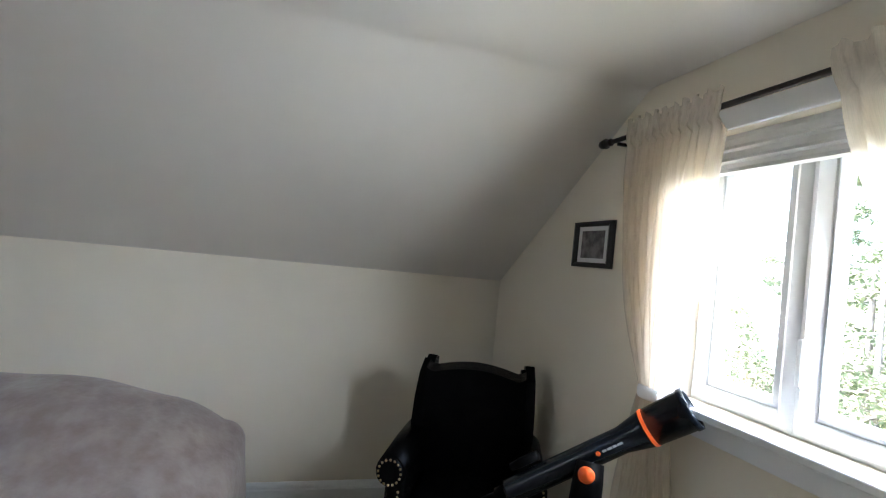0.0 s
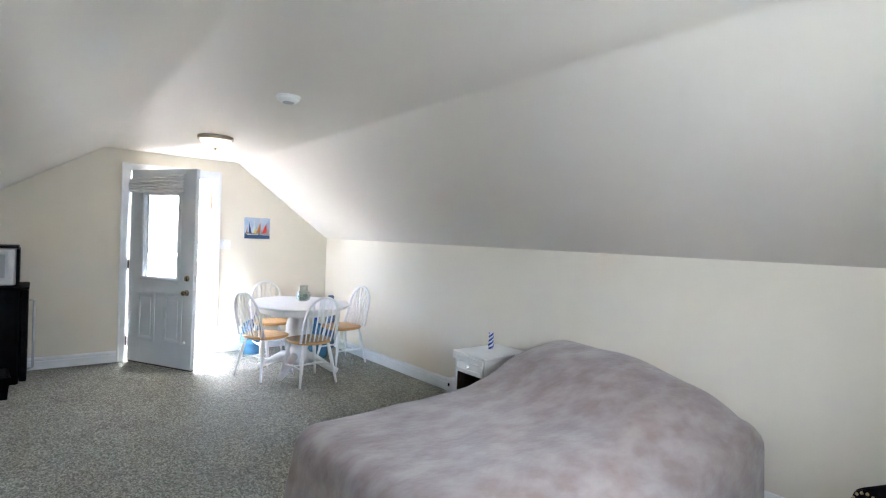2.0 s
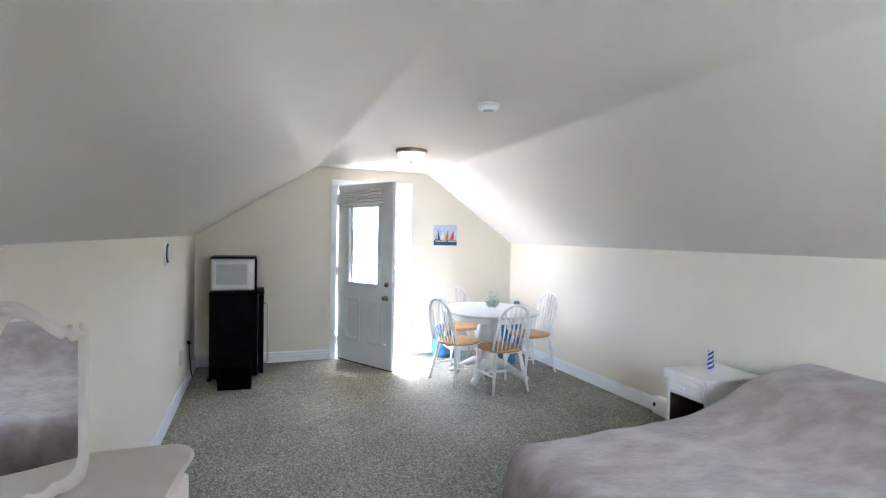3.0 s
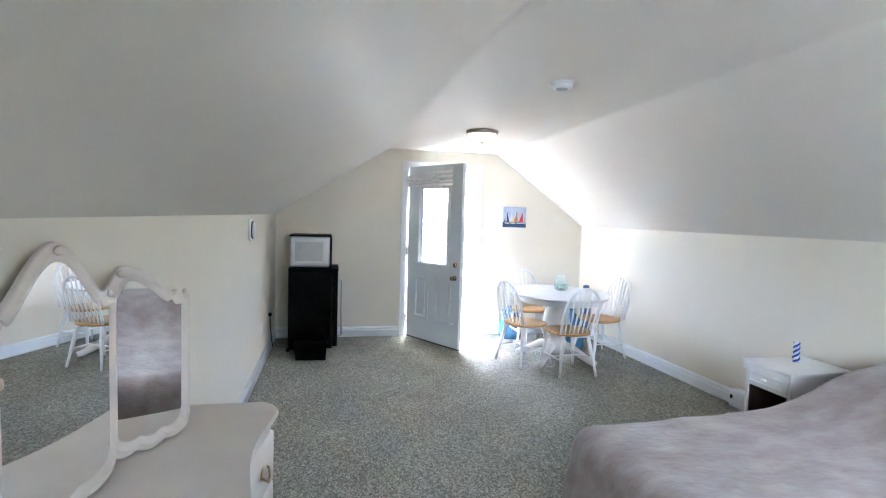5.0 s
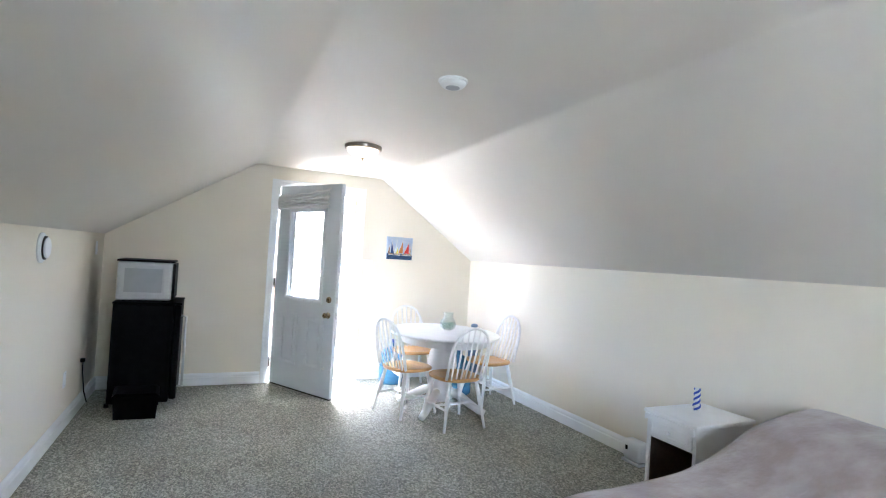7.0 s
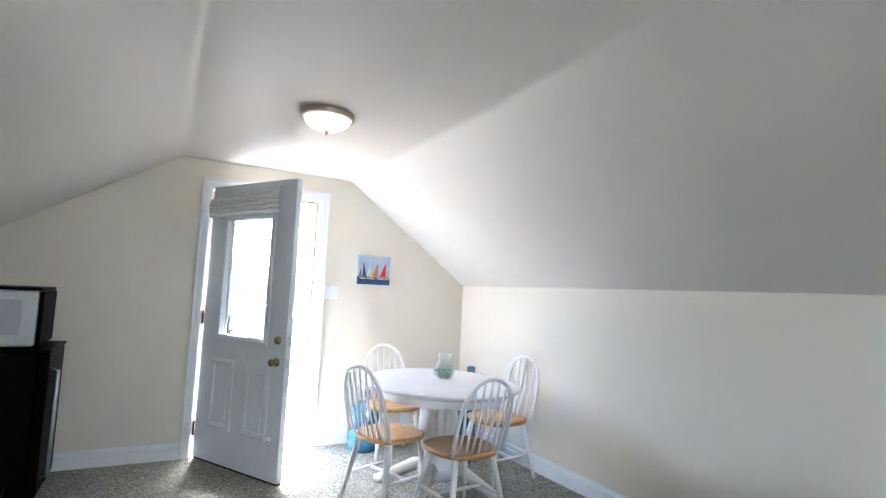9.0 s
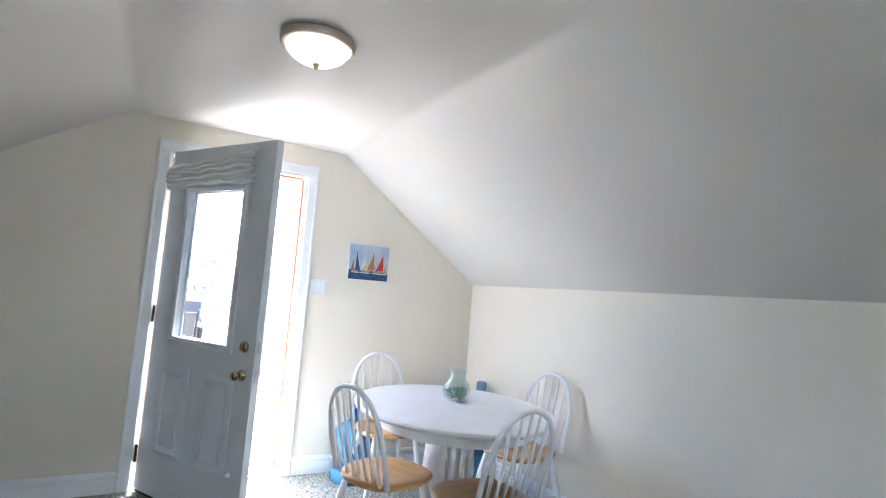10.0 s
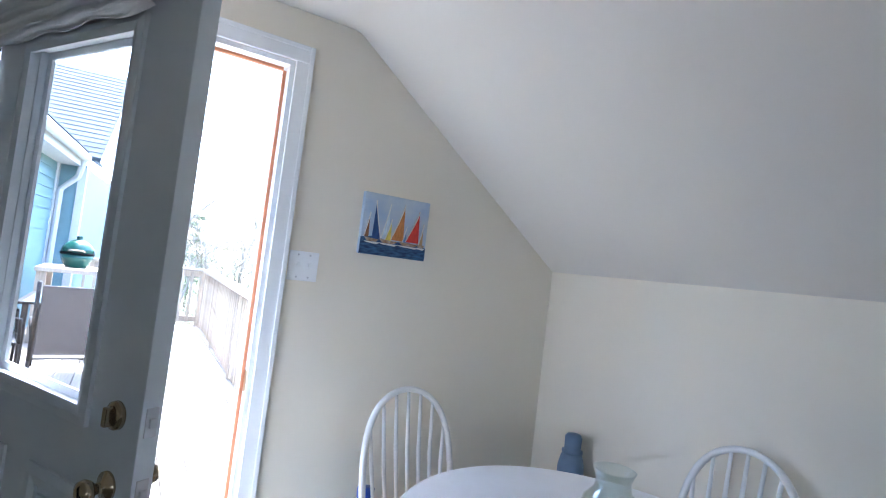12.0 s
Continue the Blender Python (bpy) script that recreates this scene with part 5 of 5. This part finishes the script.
part("lid", L([(0.0, 0.285), (0.265, 0.285), (0.25, 0.36), (0.20, 0.44), (0.12, 0.50), (0.05, 0.52), (0.045, 0.57), (0.06, 0.585), (0.0, 0.60)], 36), EGG, gr, "", True)
part("handle", T([(-0.12, -0.265, 0.31), (-0.10, -0.33, 0.33), (0.10, -0.33, 0.33), (0.12, -0.265, 0.31)], 0.014, 8), RAILW, gr, "wooden handle", True)


# ---- the neighbouring wing of the house ----
def house():
    h = thing("house", pose(-0.80, 14.6, 0, 0, 0, -4.5) @ pose(0.55, -15.6, 0), "house wing with pale blue lap siding, white trim and grey shingles", "house")
    xa, y0, y1, z1 = -0.55, 12.3, 15.6, 2.15
    part("wall", B((xa - 3.0, y0, -1.56), (xa - 0.03, y1, z1)), SIDING, h)
    part("wall", B((xa - 3.0, y1 + 0.03, -1.56), (xa + 0.30, y1 + 4.0, z1)), SIDING, h)
    lap, z = None, -0.2
    lap2 = None
    while z < z1 - 0.02:
        if lap is None:
            o = part("siding_board", slab([(xa - 0.012, y0, 0), (xa - 0.012, y1, 0), (xa - 0.029, y1, 0.14), (xa - 0.029, y0, 0.14)], (0.008, 0, 0)), SIDING, h)
            lap = o.data
            q = part("siding_board", slab([(xa, y1 + 0.012, 0), (xa + 0.30, y1 + 0.012, 0), (xa + 0.30, y1 + 0.029, 0.14), (xa, y1 + 0.029, 0.14)], (0, -0.008, 0)), SIDING, h)
            lap2 = q.data
        else:
            o = new("siding_board", lap)
            o.parent = h
            q = new("siding_board", lap2)
            q.parent = h
        o.location.z = z
        q.location.z = z
        z += 0.132
    for yw in (13.6,):
        win = part("window", frame_of(bmesh.new(), [(-0.45, 0.7), (0.45, 0.7), (0.45, 1.95), (-0.45, 1.95)], [(-0.37, 0.78), (0.37, 0.78), (0.37, 1.87), (-0.37, 1.87)], 0.05, pose(xa - 0.016, yw, 0, 0, 0, -90)), EAVE, h, "white framed window")
        part("pane", B((xa - 0.003, yw - 0.37, 0.78), (xa + 0.012, yw + 0.37, 1.87)), material("dark_window_glass", (0.05, 0.09, 0.13), 0.05, second=(0.08, 0.12, 0.16), scale=2, mix=0.5, coat=0.6), win, "dark reflecting glass")
    part("corner_board", B((xa - 0.028, y1 - 0.10, -1.0), (xa + 0.012, y1 + 0.0, z1)), EAVE, h)
    part("corner_board", B((xa + 0.22, y1 + 0.0, -1.0), (xa + 0.312, y1 + 0.10, z1)), EAVE, h)
    part("soffit", B((xa - 0.02, y0 - 1.6, z1), (xa + 0.24, y1 + 0.02, z1 + 0.025)), EAVE, h)
    part("fascia", B((xa + 0.24, y0 - 1.6, z1 - 0.01), (xa + 0.262, y1 + 0.02, z1 + 0.17)), EAVE, h)
    part("gutter", T([(xa + 0.315, y0 - 1.6, z1 + 0.12), (xa + 0.315, y1 - 0.2, z1 + 0.11)], 0.055, 10), EAVE, h, "", True)
    part("downspout", T([(xa + 0.30, y1 - 0.25, z1 + 0.08), (xa + 0.24, y1 - 0.12, z1 - 0.15), (xa + 0.05, y1 - 0.05, z1 - 0.35), (xa + 0.05, y1 - 0.05, -0.9)], 0.04, 8), EAVE, h)
    def pitched(p, q, r, s, rows, name):
        """Courses of shingles laid up a slope from the eave p-q to the ridge s-r."""
        p, q, r, s = (Vector(v) for v in (p, q, r, s))
        roof = part(name, slab([p, q, r, s], (0, 0, 0.04)), SHINGLE, h)
        for k in range(rows):
            u, v = k / rows, (k + 1.12) / rows
            a, b, c, d = p.lerp(s, u), q.lerp(r, u), q.lerp(r, min(1, v)), p.lerp(s, min(1, v))
            lift = Vector((0, 0, 0.052))
            part("shingle_course", slab([a + lift, b + lift, c + Vector((0, 0, 0.042)), d + Vector((0, 0, 0.042))], (0, 0, 0.008)), SHINGLE, roof)
    pitched((xa + 0.29, y0 - 1.6, z1 + 0.17), (xa + 0.29, y1 + 1.5, z1 + 0.17), (xa - 2.4, y1 + 1.5, z1 + 1.75), (xa - 2.4, y0 - 1.6, z1 + 1.75), 22, "roof")
    pitched((xa - 2.0, y1 - 0.05, z1 + 0.10), (xa + 0.45, y1 - 0.05, z1 + 0.10), (xa + 0.45, y1 + 2.4, z1 + 1.9), (xa - 2.0, y1 + 2.4, z1 + 1.9), 22, "roof")


house()


# ---- trees ----
def crown_mesh(rnd, centres, count, size, flat=0.5):
    """Many small leaf blades scattered round branch tips."""
    vs, fs = [], []
    for _ in range(count):
        c, r = rnd.choice(centres)
        p = Vector(c) + Vector((rnd.gauss(0, r), rnd.gauss(0, r), rnd.gauss(0, r * flat)))
        d = Vector((rnd.gauss(0, 1), rnd.gauss(0, 1), rnd.gauss(0, 0.7))).normalized()
        e = d.orthogonal().normalized()
        ln, wd = size * rnd.uniform(0.6, 1.4), size * rnd.uniform(0.12, 0.28)
        k = len(vs)
        vs += [p - d * ln / 2, p + e * wd, p + d * ln / 2, p - e * wd]
        fs += [(k, k + 1, k + 2), (k, k + 2, k + 3)]
    me = bpy.data.meshes.new("crown")
    me.from_pydata([tuple(v) for v in vs], [], fs)
    return me


def branches(bm, rnd, p, d, length, radius, depth, tips):
    n = 4
    pts = [p]
    for _ in range(n):
        d = (d + Vector((rnd.gauss(0, 0.12), rnd.gauss(0, 0.12), rnd.gauss(0, 0.08)))).normalized()
        pts.append(pts[-1] + d * length / n)
    tube(bm, pts, lambda u: radius * (1 - 0.55 * u), 5 if depth < 2 else 4)
    if depth >= 3:
        tips.append((pts[-1], 0.25))
        return
    for _ in range(5 if depth == 0 else 4):
        u = rnd.uniform(0.35, 1.0)
        q = pts[min(n, int(u * n))]
        side = Vector((rnd.gauss(0, 1), rnd.gauss(0, 1), rnd.uniform(0.1, 0.9))).normalized()
        branches(bm, rnd, q, (d * 0.55 + side * 0.75).normalized(), length * rnd.uniform(0.5, 0.72), radius * 0.5, depth + 1, tips)


def bare_tree(seed, x, y, z0, height):
    rnd = random.Random(seed)
    t = thing("bare_tree", pose(x, y, z0), "bare grey deciduous tree with thin spreading branches", "tree", "bare trees")
    bm, tips = bmesh.new(), []
    branches(bm, rnd, Vector((0, 0, 0)), Vector((0, 0, 1)), height * 0.55, height * 0.009, 0, tips)
    part("trunk", bm, BARK, t, "", True)
    me = crown_mesh(rnd, [(c, 0.35) for c, _ in tips], 260, 0.10)
    me.materials.append(LEAFDRY)
    ob = new("crown", me)
    ob.parent = t


def conifer(seed, x, y, z0, height, spread):
    rnd = random.Random(seed)
    t = thing("evergreen_tree", pose(x, y, z0), "green conifer with drooping uneven boughs", "tree", "evergreens")
    bm = bmesh.new()
    tube(bm, [(0, 0, 0), (0.03, 0.02, height * 0.5), (0, 0, height)], lambda u: 0.012 * height * (1 - 0.9 * u), 7)
    centres = []
    for k in range(46):
        u = rnd.uniform(0.08, 0.98)
        a = rnd.uniform(0, 6.283)
        ln = spread * (1 - u) ** 0.8 * rnd.uniform(0.55, 1.1) + 0.12
        p = Vector((0, 0, height * u))
        e = p + Vector((ln * math.cos(a), ln * math.sin(a), -0.22 * ln + 0.06 * math.sin(k)))
        tube(bm, [p, p.lerp(e, 0.5) + Vector((0, 0, 0.05 * ln)), e], lambda w: 0.02 * (1 - 0.8 * w), 4)
        for w in (0.35, 0.6, 0.8, 1.0):
            centres.append((tuple(p.lerp(e, w)), 0.05 + 0.13 * ln * (1.1 - 0.5 * w)))
    part("trunk", bm, BARK, t, "", True)
    me = crown_mesh(rnd, centres, 5200, 0.115, 0.45)
    me.materials.append(LEAF)
    ob = new("crown", me)
    ob.parent = t


def brush(seed, x, y, z0, height, spread):
    rnd = random.Random(seed)
    t = thing("shrub", pose(x, y, z0), "tangled pale shrub with a few green leaves", "shrub", "shrubs")
    bm, tips = bmesh.new(), []
    for k in range(16):
        a = rnd.uniform(0, 6.283)
        d = Vector((math.cos(a) * 0.6, math.sin(a) * 0.6, 1)).normalized()
        e = d * height * rnd.uniform(0.5, 1.0)
        pts = [Vector((0, 0, 0)), e * 0.5 + Vector((0, 0, 0.1)), e + Vector((spread * 0.4 * math.cos(a), spread * 0.4 * math.sin(a), -0.1))]
        tube(bm, pts, lambda w: 0.016 * (1 - 0.8 * w), 4)
        tips += [(pts[1], 0.25), (pts[2], 0.28)]
    part("stem", bm, BARK, t, "", True)
    me = crown_mesh(rnd, tips, 1300, 0.10, 0.7)
    me.materials.append(LEAFDRY if seed % 2 else LEAF)
    ob = new("crown", me)
    ob.parent = t


rr = random.Random(11)
for k in range(9):
    bare_tree(100 + k, -4 + 3.2 * k * 0.9 + rr.uniform(-1, 1), 22 + rr.uniform(0, 14), -1.56, rr.uniform(6.0, 9.5))
for k in range(6):
    conifer(200 + k, -1 + 3.4 * k + rr.uniform(-1, 1), 24 + rr.uniform(0, 10), -1.56, rr.uniform(3.0, 5.5), 1.5)
for k in range(11):
    a = -3.2 + 1.05 * k
    conifer(300 + k, a + rr.uniform(-0.6, 0.6), -6.5 - rr.uniform(0, 7), -1.56, rr.uniform(3.0, 6.0), 1.7)
for k in range(22):
    brush(400 + k, -5.5 + 0.75 * k + rr.uniform(-0.5, 0.5), -4.2 - rr.uniform(0, 5), -1.56, rr.uniform(1.2, 2.4), 1.2)
for k in range(10):
    brush(500 + k, -3 + 1.4 * k + rr.uniform(-0.5, 0.5), 18.5 + rr.uniform(0, 5), -1.56, rr.uniform(1.2, 2.2), 1.2)
for k in range(14):
    bare_tree(600 + k, 1.6 + 0.42 * k + rr.uniform(-0.4, 0.4), 19.5 + rr.uniform(0, 9), -1.56, rr.uniform(4.0, 6.5))
for k, (x, y) in enumerate(((4.3, -7.5), (5.0, -8.6), (5.7, -7.3), (6.4, -10.0), (3.6, -8.2), (7.2, -8.0), (4.8, -6.2))):
    conifer(700 + k, x, y, -1.56, rr.uniform(4.6, 7.0), 1.9)
